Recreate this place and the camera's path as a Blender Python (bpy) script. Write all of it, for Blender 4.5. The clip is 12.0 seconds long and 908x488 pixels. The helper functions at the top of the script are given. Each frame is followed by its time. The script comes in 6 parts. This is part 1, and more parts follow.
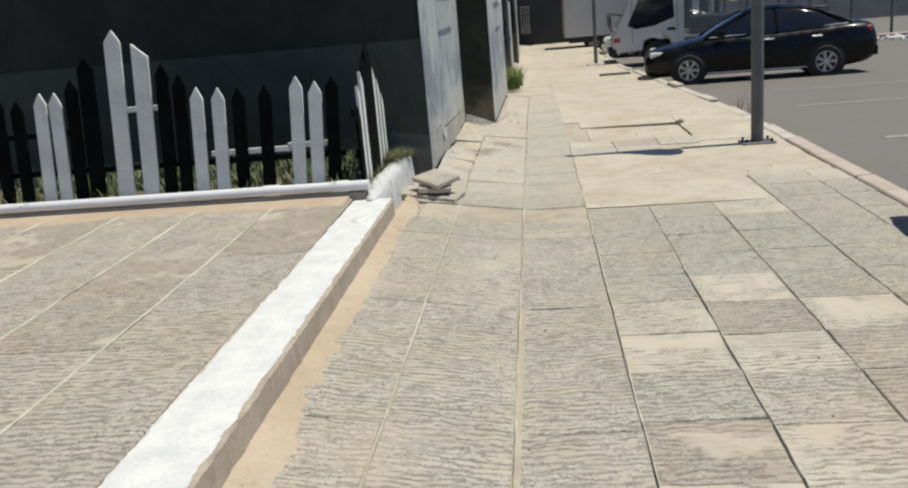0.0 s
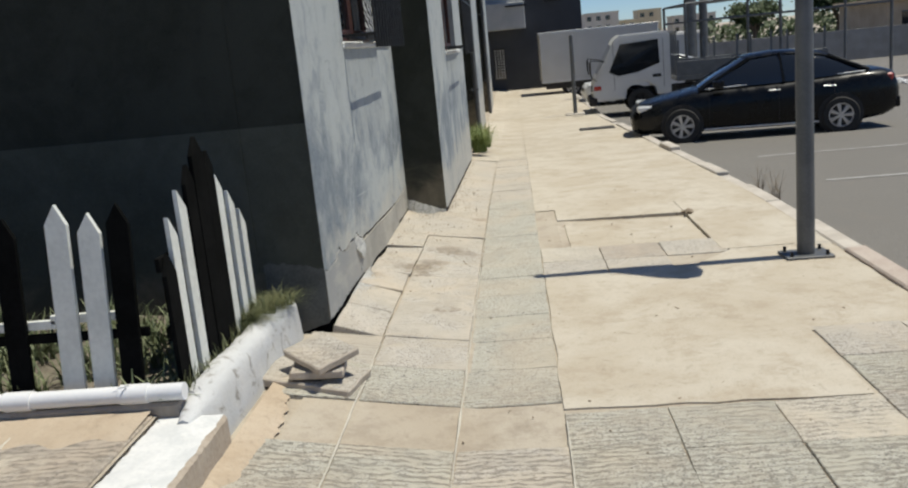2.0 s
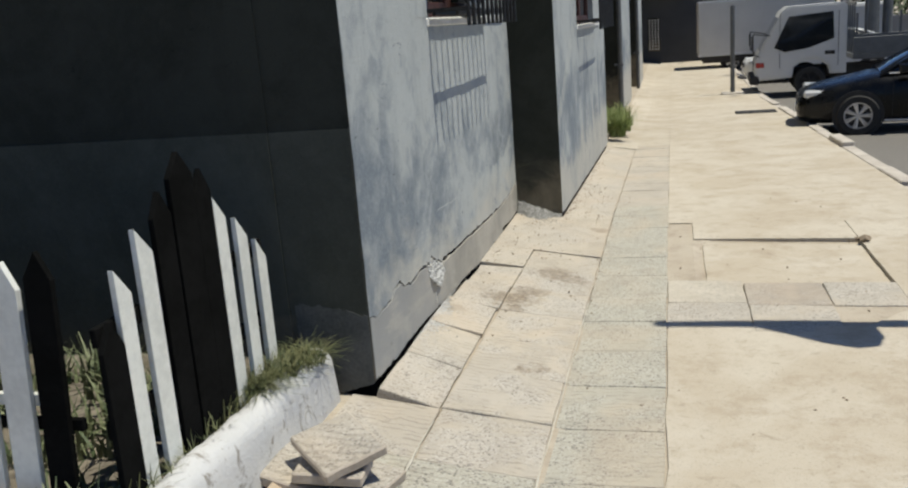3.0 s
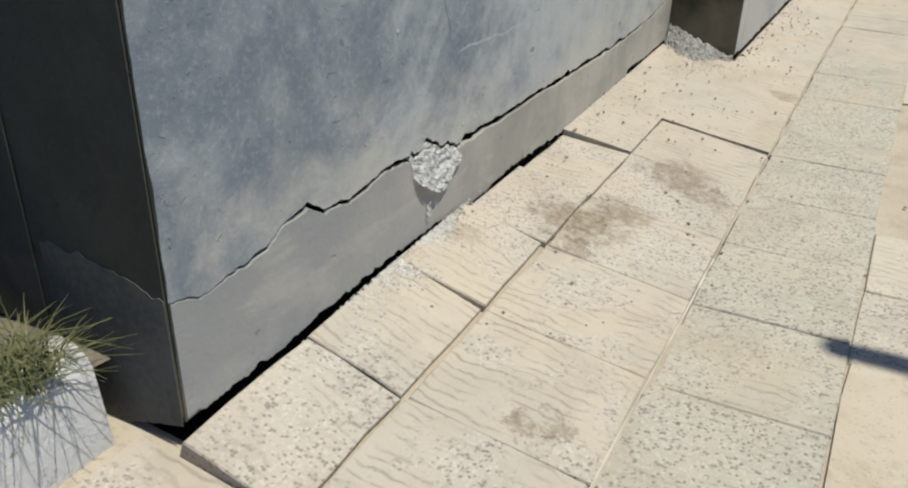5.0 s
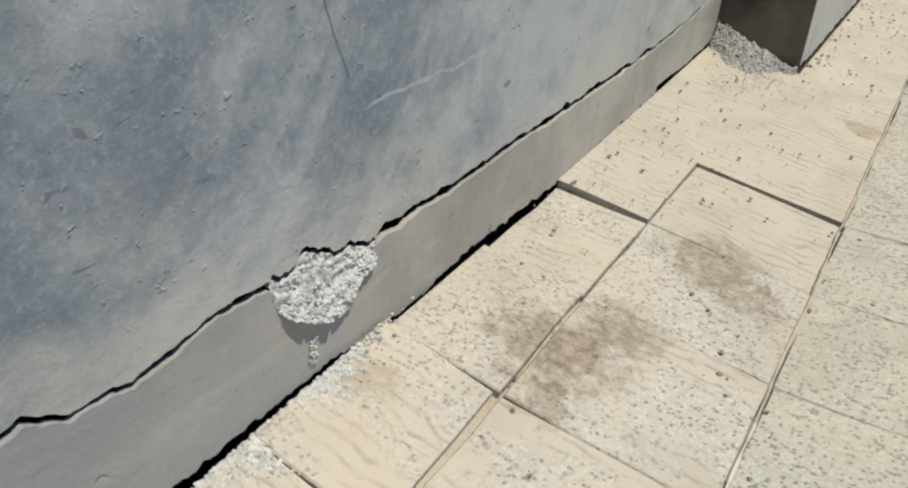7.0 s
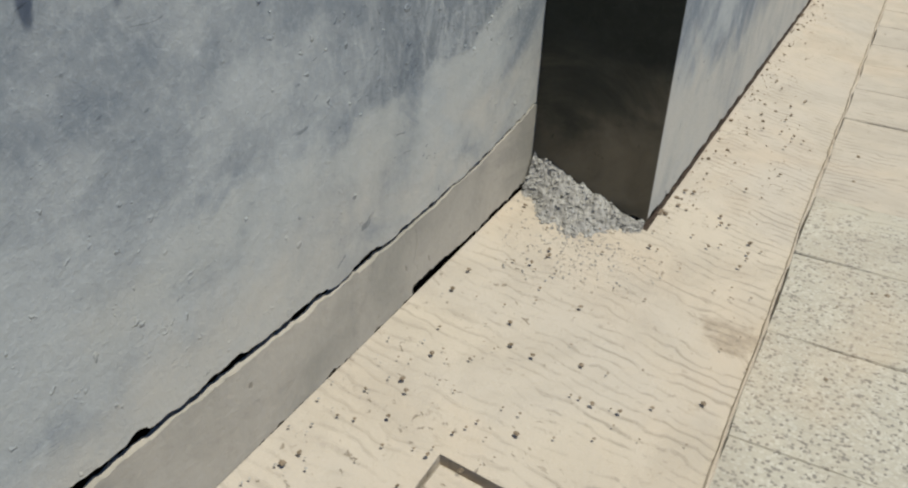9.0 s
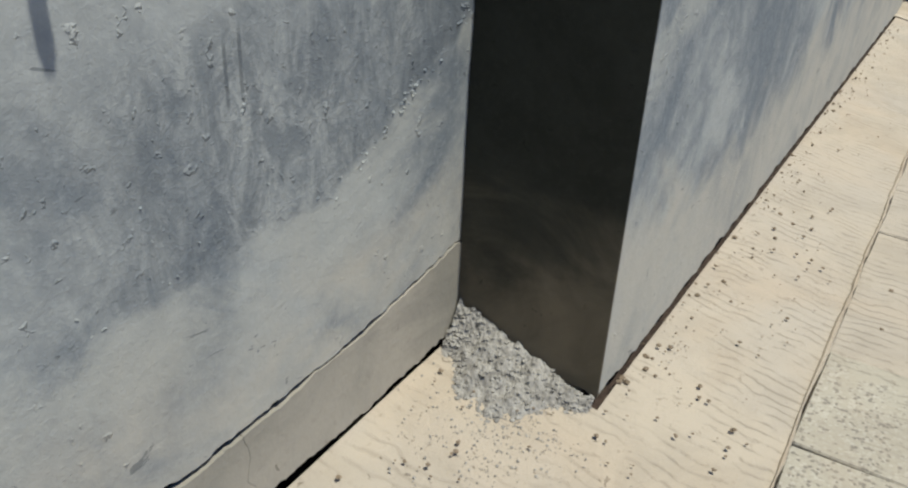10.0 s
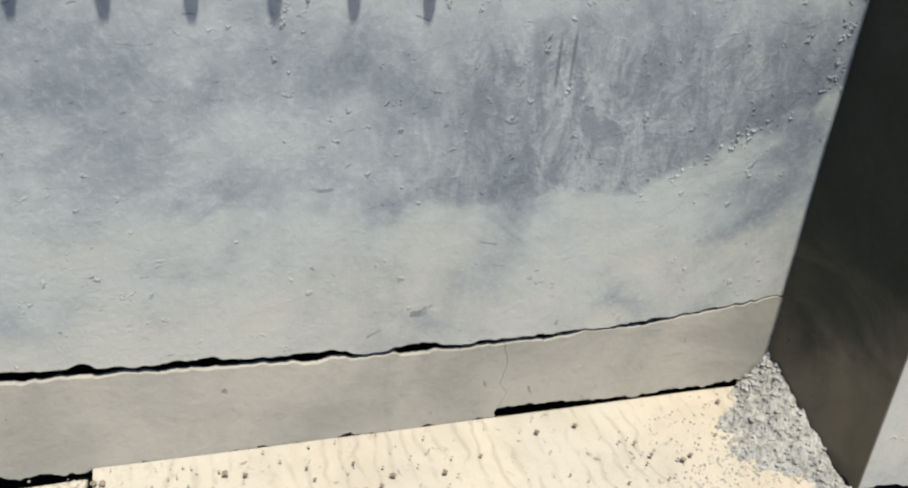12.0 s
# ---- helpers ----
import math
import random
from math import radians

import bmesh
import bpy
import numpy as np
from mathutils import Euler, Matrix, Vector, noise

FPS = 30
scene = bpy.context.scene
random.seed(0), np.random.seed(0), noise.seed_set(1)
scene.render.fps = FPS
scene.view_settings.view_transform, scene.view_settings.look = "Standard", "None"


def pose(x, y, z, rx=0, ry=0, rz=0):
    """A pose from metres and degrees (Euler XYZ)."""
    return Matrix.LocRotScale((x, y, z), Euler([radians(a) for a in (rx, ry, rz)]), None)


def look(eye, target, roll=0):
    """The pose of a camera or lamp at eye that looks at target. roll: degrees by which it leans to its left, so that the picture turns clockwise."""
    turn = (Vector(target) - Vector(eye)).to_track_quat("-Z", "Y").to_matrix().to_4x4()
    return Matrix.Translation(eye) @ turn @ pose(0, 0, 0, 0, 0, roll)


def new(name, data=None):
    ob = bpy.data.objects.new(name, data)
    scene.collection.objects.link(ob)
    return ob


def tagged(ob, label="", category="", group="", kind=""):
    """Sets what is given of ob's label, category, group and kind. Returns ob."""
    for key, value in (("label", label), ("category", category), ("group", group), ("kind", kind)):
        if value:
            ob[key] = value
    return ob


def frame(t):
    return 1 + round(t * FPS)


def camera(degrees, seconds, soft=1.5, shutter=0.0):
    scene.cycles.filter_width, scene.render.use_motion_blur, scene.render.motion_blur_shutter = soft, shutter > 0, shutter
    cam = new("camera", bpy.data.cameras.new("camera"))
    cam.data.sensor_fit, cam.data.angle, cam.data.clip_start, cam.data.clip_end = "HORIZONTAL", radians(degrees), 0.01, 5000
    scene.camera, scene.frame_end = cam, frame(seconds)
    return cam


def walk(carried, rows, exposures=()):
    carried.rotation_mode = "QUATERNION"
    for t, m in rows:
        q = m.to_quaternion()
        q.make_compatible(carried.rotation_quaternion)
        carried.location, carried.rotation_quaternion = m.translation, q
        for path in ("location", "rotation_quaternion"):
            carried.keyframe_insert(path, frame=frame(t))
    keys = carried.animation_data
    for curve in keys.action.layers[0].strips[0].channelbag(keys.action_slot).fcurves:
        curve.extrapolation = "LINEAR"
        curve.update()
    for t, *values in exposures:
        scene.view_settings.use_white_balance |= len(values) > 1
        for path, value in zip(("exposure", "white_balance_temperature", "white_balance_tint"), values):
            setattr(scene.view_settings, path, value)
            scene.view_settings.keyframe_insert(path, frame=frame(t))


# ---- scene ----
cam = camera(54.6, 12.0, soft=2.2)
METRES, EYE, TILT, LEAN, TURN = 11.0, 1.547, 0.0, 0.0, 6.2
ROWS = [
    (0.0, 0.0, 0.0, 0.0, -1.31, -15.04, 4.87),
    (0.5, 0.0199, 0.0561, 0.0035, -6.31, -16.3, 7.21),
    (1.0, 0.0255, 0.1251, 0.0089, -3.55, -14.23, 5.8),
    (1.5, 0.0358, 0.1902, 0.0108, -3.23, -10.42, 6.48),
    (2.0, 0.046, 0.2501, 0.0089, -2.57, -12.59, 5.42),
    (2.5, 0.0594, 0.3064, 0.0107, -3.23, -15.66, 5.07),
    (3.0, 0.0731, 0.3668, 0.0138, 7.26, -13.88, 4.43),
    (5.0, 0.0849, 0.5856, -0.0092, 21.28, -28.46, -1.16),
    (5.5, 0.0812, 0.624, -0.0151, 26.42, -32.49, -1.22),
    (6.0, 0.0819, 0.6434, -0.0134, 29.83, -32.25, -1.13),
    (6.5, 0.0777, 0.6608, -0.0178, 30.05, -31.31, -0.76),
    (7.0, 0.0713, 0.6856, -0.0174, 24.78, -31.88, -2.59),
    (7.5, 0.071, 0.7127, -0.0185, 20.85, -30.35, -2.04),
    (9.5, 0.0885, 0.8576, -0.0167, 24.08, -31.3, -1.87),
    (10.0, 0.0905, 0.8935, -0.0157, 25.15, -29.56, -2.66),
    (10.5, 0.0899, 0.9151, -0.0158, 27.19, -30.26, -1.5),
    (11.0, 0.1073, 0.9185, -0.0167, 43.08, -24.8, -1.28),
    (11.5, 0.1225, 0.9129, -0.019, 51.89, -26.05, -5.76),
    (12.0, 0.1504, 0.8981, -0.0153, 66.08, -26.39, -5.04),
]
EXTRA = [
    (3.2, look((0.394, 4.344, 1.691), (-0.153, 6.191, 1.157), -3.8)),
    (4.8, look((0.270, 6.322, 1.479), (-0.520, 7.915, 0.563), 1.0)),
    (7.7, look((-0.088, 8.040, 1.336), (-0.833, 9.611, 0.348), 3.9)),
    (9.3, look((-0.062, 9.345, 1.359), (-0.821, 10.873, 0.315), 2.5)),
]
BASE = pose(0, 0, EYE, TILT, LEAN, TURN)
KEYED = [(t, BASE @ pose(METRES * x, METRES * y, METRES * z, 90 + pitch, roll, yaw)) for t, x, y, z, yaw, pitch, roll in ROWS]
EXPOSURES = [(0.0, 0.03), (3.0, 0.05), (5.0, 0.07), (7.5, 0.04), (9.5, -0.05), (10.5, 0.01), (11.5, 0.40), (12.0, 0.48)]
walk(cam, sorted(KEYED + EXTRA, key=lambda row: row[0]), EXPOSURES)

# ---- light ----
SUN_AZ, SUN_EL = 1.0, 70.0          # degrees from +x towards +y, and above the ground
world = bpy.data.worlds.new("sky")
world.use_nodes = True
scene.world = world
wn = world.node_tree.nodes
sky = wn.new("ShaderNodeTexSky")
sky.sky_type, sky.sun_disc = "NISHITA", False
sky.sun_elevation, sky.sun_rotation = radians(SUN_EL), radians(90 - SUN_AZ)
sky.dust_density, sky.air_density, sky.ozone_density, sky.altitude = 0.0, 1.0, 4.0, 2200.0
tint = wn.new("ShaderNodeMix")
tint.data_type, tint.blend_type = "RGBA", "MULTIPLY"
tint.inputs["Factor"].default_value = 1.0
tint.inputs[7].default_value = (0.75, 0.89, 1.07, 1)
world.node_tree.links.new(sky.outputs[0], tint.inputs[6])
world.node_tree.links.new(tint.outputs[2], wn["Background"].inputs[0])
wn["Background"].inputs[1].default_value = 0.085
sun = new("sun", bpy.data.lights.new("sun", "SUN"))
sun.data.energy, sun.data.angle, sun.data.color = 4.6, radians(0.53), (1.0, 0.955, 0.825)
sun_dir = Vector((math.cos(radians(SUN_EL)) * math.cos(radians(SUN_AZ)), math.cos(radians(SUN_EL)) * math.sin(radians(SUN_AZ)), math.sin(radians(SUN_EL))))
sun.matrix_world = look(sun_dir * 30, (0, 0, 0))


# ---- materials ----
def mat(name, base, rough=0.85, metal=0.0):
    """A node material with its tree, its principled node and a position vector."""
    m = bpy.data.materials.new(name)
    m.use_nodes = True
    b = m.node_tree.nodes["Principled BSDF"]
    b.inputs["Base Color"].default_value = (*base, 1)
    b.inputs["Roughness"].default_value = rough
    b.inputs["Metallic"].default_value = metal
    return m


class Graph:
    """Short hand for wiring nodes."""

    def __init__(self, m, space="position"):
        self.t, self.b = m.node_tree, m.node_tree.nodes["Principled BSDF"]
        if space == "position":
            self.pos = self.t.nodes.new("ShaderNodeNewGeometry").outputs["Position"]
        else:
            self.pos = self.t.nodes.new("ShaderNodeTexCoord").outputs["Object"]

    def put(self, socket, value):
        if hasattr(value, "links"):
            self.t.links.new(value, socket)
        elif isinstance(value, (tuple, list)) and len(value) == 3 and socket.type == "RGBA":
            socket.default_value = (*value, 1)
        else:
            socket.default_value = value

    def scaled(self, sx, sy, sz, vector=None):
        n = self.t.nodes.new("ShaderNodeMapping")
        n.inputs["Scale"].default_value = (sx, sy, sz)
        self.put(n.inputs["Vector"], vector or self.pos)
        return n.outputs[0]

    def noise(self, scale, detail=5.0, rough=0.55, distort=0.0, vector=None):
        n = self.t.nodes.new("ShaderNodeTexNoise")
        self.put(n.inputs["Vector"], vector or self.pos)
        for key, v in (("Scale", scale), ("Detail", detail), ("Roughness", rough), ("Distortion", distort)):
            n.inputs[key].default_value = v
        return n.outputs["Fac"]

    def voronoi(self, scale, feature="F1", vector=None, out="Distance"):
        n = self.t.nodes.new("ShaderNodeTexVoronoi")
        n.feature = feature
        self.put(n.inputs["Vector"], vector or self.pos)
        n.inputs["Scale"].default_value = scale
        return n.outputs[out]

    def wave(self, scale, distort, detail_scale=1.5, vector=None, axis="Y"):
        n = self.t.nodes.new("ShaderNodeTexWave")
        n.bands_direction = axis
        self.put(n.inputs["Vector"], vector or self.pos)
        for key, v in (("Scale", scale), ("Distortion", distort), ("Detail", 2.0), ("Detail Scale", detail_scale)):
            n.inputs[key].default_value = v
        return n.outputs["Fac"]

    def ramp(self, fac, lo, hi, a=0.0, b=1.0):
        n = self.t.nodes.new("ShaderNodeMapRange")
        n.interpolation_type = "SMOOTHSTEP"
        self.put(n.inputs["Value"], fac)
        for key, v in (("From Min", lo), ("From Max", hi), ("To Min", a), ("To Max", b)):
            n.inputs[key].default_value = v
        return n.outputs[0]

    def mix(self, fac, a, b, kind="MIX"):
        n = self.t.nodes.new("ShaderNodeMix")
        n.data_type, n.blend_type = "RGBA", kind
        self.put(n.inputs["Factor"], fac)
        self.put(n.inputs[6], a)
        self.put(n.inputs[7], b)
        return n.outputs[2]

    def math(self, op, a, b=0.0):
        n = self.t.nodes.new("ShaderNodeMath")
        n.operation = op
        self.put(n.inputs[0], a)
        self.put(n.inputs[1], b)
        return n.outputs[0]

    def axis(self, which, vector=None):
        n = self.t.nodes.new("ShaderNodeSeparateXYZ")
        self.put(n.inputs[0], vector or self.pos)
        return n.outputs["XYZ".index(which)]

    def random(self):
        return self.t.nodes.new("ShaderNodeObjectInfo").outputs["Random"]

    def island(self):
        return self.t.nodes.new("ShaderNodeNewGeometry").outputs["Random Per Island"]

    def color(self, c):
        self.put(self.b.inputs["Base Color"], c)

    def rough(self, r):
        self.put(self.b.inputs["Roughness"], r)

    def bump(self, height, strength=0.5, distance=0.01):
        n = self.t.nodes.new("ShaderNodeBump")
        self.put(n.inputs["Height"], height)
        n.inputs["Strength"].default_value, n.inputs["Distance"].default_value = strength, distance
        self.put(self.b.inputs["Normal"], n.outputs[0])


def plain(name, a, b, scale=8.0, rough=0.8, bump=0.2, metal=0.0, fine=60.0, space="position"):
    """A surface of two mingled tones with fine relief."""
    m = mat(name, a, rough, metal)
    g = Graph(m, space)
    big, small = g.noise(scale), g.noise(fine, 3.0)
    fac = g.ramp(g.math("ADD", g.math("MULTIPLY", big, 0.65), g.math("MULTIPLY", small, 0.35)), 0.35, 0.65)
    g.color(g.mix(fac, a, b))
    g.bump(g.math("ADD", small, g.math("MULTIPLY", big, 0.6)), bump, 0.004)
    return m


def wall_paint(name, tone, pale, dust, dust_top, relief=0.5, faded=False):
    """Weathered masonry paint: brushed patches, pimples in the render coat, dust clinging to the lower part."""
    m = mat(name, tone, 0.85)
    g = Graph(m)
    g.b.inputs["Specular IOR Level"].default_value = 0.25
    patch = g.math("ADD", g.math("MULTIPLY", g.noise(1.15, 5.0, 0.62, 1.1, g.scaled(1, 1, 0.8)), 0.75), g.math("MULTIPLY", g.noise(6.0, 5.0, 0.65, 1.2), 0.25))
    if faded:                                 # the stretch under the window is bleached, its neighbours are not
        y = g.axis("Y")
        patch = g.math("ADD", patch, g.math("SUBTRACT", g.ramp(y, 8.7, 9.7, -0.03, 0.055), g.ramp(y, 10.3, 10.9, 0.0, 0.075)))
        patch = g.math("ADD", patch, g.ramp(g.axis("Z"), 0.95, 1.5, 0.0, 0.13))
    blocks = g.noise(5.5, 3.0, 0.5, 0.3, g.scaled(1, 1, 1.2))
    streak = g.noise(9.0, 4.0, 0.6, 0.3, g.scaled(1, 1, 0.16))
    fine = g.noise(70.0, 4.0, 0.7)
    c = g.mix(g.ramp(patch, 0.40, 0.60), tone, pale)
    c = g.mix(g.math("MULTIPLY", g.ramp(blocks, 0.53, 0.66), 0.30), c, tone)
    c = g.mix(g.math("MULTIPLY", g.ramp(blocks, 0.46, 0.34), 0.25), c, pale)
    c = g.mix(g.math("MULTIPLY", g.ramp(streak, 0.5, 0.75), 0.22), c, tuple(v * 0.72 for v in tone))
    c = g.mix(g.math("MULTIPLY", g.ramp(fine, 0.45, 0.75), 0.22), c, tuple(min(1, v * 1.5) for v in pale))
    edge = g.math("ADD", g.axis("Z"), g.math("MULTIPLY", g.math("SUBTRACT", g.noise(1.7, 6.0, 0.6, 1.1, g.scaled(1, 1, 1.5)), 0.5), 1.0))
    d = g.ramp(edge, dust_top, dust_top - 0.34)
    d = g.math("MULTIPLY", d, g.ramp(g.noise(4.0, 6.0, 0.65, 0.9), 0.25, 0.65, 0.50, 0.97))
    c = g.mix(d, c, dust)
    scraped = None
    if faded:
        z = g.axis("Z")
        wob = g.math("MULTIPLY", g.math("SUBTRACT", g.noise(7.0, 5.0, 0.6, 0.5), 0.5), 0.12)
        low = g.math("ADD", 0.67, g.math("MULTIPLY", g.math("MAXIMUM", g.math("SUBTRACT", y, 10.97), 0.0), 0.52))
        over = g.math("ADD", g.math("SUBTRACT", z, low), wob)
        # old dark coat left where the render was scraped, above a washed pale band
        scraped = g.math("MULTIPLY", g.ramp(over, -0.01, 0.035), g.ramp(g.math("ADD", z, g.math("MULTIPLY", wob, 1.6)), 1.10, 0.96))
        scraped = g.math("MULTIPLY", scraped, g.math("MULTIPLY", g.ramp(g.math("ADD", y, g.math("MULTIPLY", wob, 4.0)), 10.25, 10.75), g.ramp(y, 11.46, 11.44)))
        worn = g.ramp(g.noise(16.0, 6.0, 0.75, 0.6, g.scaled(1, 1, 0.5)), 0.36, 0.62)
        c = g.mix(g.math("MULTIPLY", scraped, g.math("MULTIPLY", worn, 0.75)), c, tuple(v * 0.80 for v in tone))
        wash = g.math("MULTIPLY", g.ramp(over, 0.015, -0.02), g.ramp(over, -0.24, -0.08))
        wash = g.math("MULTIPLY", wash, g.math("MULTIPLY", g.ramp(y, 9.2, 9.9), g.ramp(g.noise(3.4, 6.0, 0.65, 1.4, g.scaled(1, 0.6, 1.3)), 0.36, 0.58)))
        c = g.mix(g.math("MULTIPLY", wash, 0.6), c, (0.43, 0.445, 0.42))
        # drips of darker paint and two long scratches
        for yd, top, foot_z in ((10.742, 1.02, 0.90), (10.772, 1.03, 0.905)):
            wide = 0.005
            dy = g.math("ABSOLUTE", g.math("SUBTRACT", g.math("ADD", y, g.math("MULTIPLY", wob, 0.05)), yd))
            mark = g.math("MULTIPLY", g.ramp(dy, wide, wide * 0.4), g.math("MULTIPLY", g.ramp(z, foot_z, foot_z + 0.015), g.ramp(z, top, top - 0.03)))
            c = g.mix(g.math("MULTIPLY", mark, 0.6), c, tuple(v * 0.5 for v in tone))
        dy = g.math("ABSOLUTE", g.math("SUBTRACT", y, g.math("ADD", 8.72, g.math("MULTIPLY", g.math("SUBTRACT", g.math("ADD", 0.93, g.math("MULTIPLY", wob, 0.3)), z), 0.42))))
        mark = g.math("MULTIPLY", g.ramp(dy, 0.004, 0.0015), g.math("MULTIPLY", g.ramp(z, 0.755, 0.77), g.ramp(z, 0.935, 0.925)))
        c = g.mix(g.math("MULTIPLY", mark, 0.7), c, tuple(v * 0.45 for v in tone))
        dz = g.math("ABSOLUTE", g.math("SUBTRACT", g.math("ADD", z, g.math("MULTIPLY", wob, 0.5)), g.math("SUBTRACT", 0.69, g.math("MULTIPLY", g.math("SUBTRACT", y, 8.85), 0.05))))
        ridge = g.math("MULTIPLY", g.ramp(dz, 0.006, 0.002), g.math("MULTIPLY", g.ramp(y, 8.82, 8.87), g.ramp(y, 9.4, 9.2)))
        c = g.mix(g.math("MULTIPLY", ridge, 0.45), c, (0.48, 0.50, 0.49))
    scuff = g.ramp(g.noise(11.0, 2.0, 0.5, 2.6, g.scaled(1, 0.55, 1.5)), 0.735, 0.755)
    c = g.mix(g.math("MULTIPLY", scuff, 0.5), c, tuple(v * 0.5 for v in tone))
    dash = g.ramp(g.noise(20.0, 3.0, 0.7, 1.8, g.scaled(1, 0.35, 1)), 0.665, 0.72)
    c = g.mix(g.math("MULTIPLY", dash, 0.55), c, tuple(v * 0.45 for v in tone))
    g.color(c)
    pimples = g.ramp(g.noise(34.0, 3.0, 0.6), 0.64, 0.76)
    pimples = g.math("MULTIPLY", pimples, g.math("ADD", g.ramp(g.noise(1.9, 3.0), 0.42, 0.58), g.math("MULTIPLY", g.ramp(g.axis("Y"), 9.9, 10.7), g.ramp(g.axis("Z"), 0.62, 0.85))))
    if scraped is not None:
        pimples = g.math("ADD", pimples, g.math("MULTIPLY", scraped, g.math("MULTIPLY", g.noise(38.0, 5.0, 0.75, 0.4), 0.55)))
    scratch = g.ramp(g.noise(14.0, 6.0, 0.75), 0.3, 0.7)
    g.bump(g.math("ADD", g.math("ADD", pimples, g.math("MULTIPLY", scratch, 0.22)), g.math("MULTIPLY", fine, 0.14)), relief, 0.010)
    return m


GREY_PAINT = wall_paint("grey_wall_paint", (0.165, 0.195, 0.225), (0.375, 0.40, 0.40), (0.45, 0.44, 0.395), 0.66, 0.5, True)
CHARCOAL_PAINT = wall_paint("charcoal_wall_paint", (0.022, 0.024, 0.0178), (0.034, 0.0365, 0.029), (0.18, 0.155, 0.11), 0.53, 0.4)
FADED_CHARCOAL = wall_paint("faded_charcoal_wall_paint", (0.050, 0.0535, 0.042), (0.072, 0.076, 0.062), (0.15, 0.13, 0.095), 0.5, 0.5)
PLINTH = mat("cement_plinth", (0.33, 0.31, 0.28), 0.88)
g = Graph(PLINTH)
tone_mix = g.mix(g.ramp(g.noise(2.2, 5.0, 0.6, 0.6), 0.35, 0.65), (0.285, 0.275, 0.24), (0.39, 0.365, 0.315))
old_paint = g.ramp(g.math("ADD", g.axis("Y"), g.math("MULTIPLY", g.noise(3.0, 5.0, 0.6, 0.8), 1.4)), 10.1, 8.6)
tone_mix = g.mix(g.math("MULTIPLY", old_paint, 0.75), tone_mix, (0.235, 0.25, 0.26))
tone_mix = g.mix(g.math("MULTIPLY", g.ramp(g.noise(30.0, 4.0, 0.7), 0.55, 0.75), 0.25), tone_mix, (0.2, 0.185, 0.165))
trowel = g.noise(4.0, 5.0, 0.65, 1.0, g.scaled(1, 0.3, 1))
tone_mix = g.mix(g.math("MULTIPLY", g.ramp(trowel, 0.52, 0.68), 0.45), tone_mix, (0.43, 0.41, 0.36))
tone_mix = g.mix(g.math("MULTIPLY", g.ramp(trowel, 0.46, 0.32), 0.40), tone_mix, (0.22, 0.215, 0.195))
nicks = g.ramp(g.noise(22.0, 2.0, 0.5, 1.0), 0.72, 0.76)
tone_mix = g.mix(g.math("MULTIPLY", nicks, 0.6), tone_mix, (0.16, 0.145, 0.12))
g.color(tone_mix)
g.bump(g.math("SUBTRACT", g.math("ADD", g.noise(50.0, 4.0, 0.65), g.math("MULTIPLY", g.noise(6.0, 3.0), 1.6)), nicks), 0.35, 0.006)
PALE_PANEL = plain("pale_grey_balcony_paint", (0.42, 0.43, 0.43), (0.50, 0.50, 0.49), 2.0)
# brown mortar taken near black: the shade inside cracks and gaps is in its colour
GAP_SHADE = plain("broken_mortar_with_gap_shade", (0.022, 0.014, 0.011), (0.050, 0.034, 0.026), 30.0, 0.95, 0.6)
DARK_CEMENT = plain("dark_cement", (0.062, 0.066, 0.061), (0.115, 0.118, 0.11), 5.0, 0.9, 0.5)
ROOF_GREY = plain("flat_roof_screed", (0.30, 0.30, 0.29), (0.36, 0.35, 0.34), 1.0)
WHITEWASH = plain("rough_whitewash", (0.57, 0.58, 0.57), (0.70, 0.70, 0.68), 7.0, 0.8, 0.55, 0.0, 55.0)
SOIL = plain("dry_garden_soil", (0.10, 0.085, 0.062), (0.20, 0.175, 0.135), 6.0, 0.95, 0.9)
STEEL_GREY = plain("grey_painted_steel", (0.085, 0.09, 0.092), (0.125, 0.128, 0.13), 5.0, 0.5, 0.1, 0.2)
KERB_STONE = plain("worn_kerb_concrete", (0.40, 0.36, 0.31), (0.52, 0.48, 0.42), 4.0, 0.85, 0.5)


def sandy_concrete(name, a, b, stain):
    m = mat(name, a, 0.9)
    g = Graph(m)
    c = g.mix(g.ramp(g.noise(1.3, 5.0, 0.6, 0.6), 0.35, 0.65), a, b)
    c = g.mix(g.math("MULTIPLY", g.ramp(g.noise(3.4, 8.0, 0.78, 0.0), 0.46, 0.66), 0.52), c, stain)
    c = g.mix(g.math("MULTIPLY", g.ramp(g.noise(14.0, 5.0, 0.7, 0.6), 0.55, 0.75), 0.5), c, tuple(v * 0.7 for v in stain))
    c = g.mix(g.math("MULTIPLY", g.ramp(g.noise(120.0, 2.0), 0.58, 0.7), 0.35), c, (0.2, 0.17, 0.13))
    g.color(c)
    g.bump(g.math("ADD", g.noise(90.0, 4.0, 0.7), g.math("MULTIPLY", g.noise(9.0), 0.8)), 0.35, 0.006)
    return m


CONCRETE = sandy_concrete("sandy_concrete", (0.435, 0.38, 0.295), (0.50, 0.455, 0.375), (0.32, 0.258, 0.18))
MORTAR = sandy_concrete("sandy_joint_mortar", (0.38, 0.325, 0.25), (0.43, 0.38, 0.305), (0.25, 0.205, 0.155))


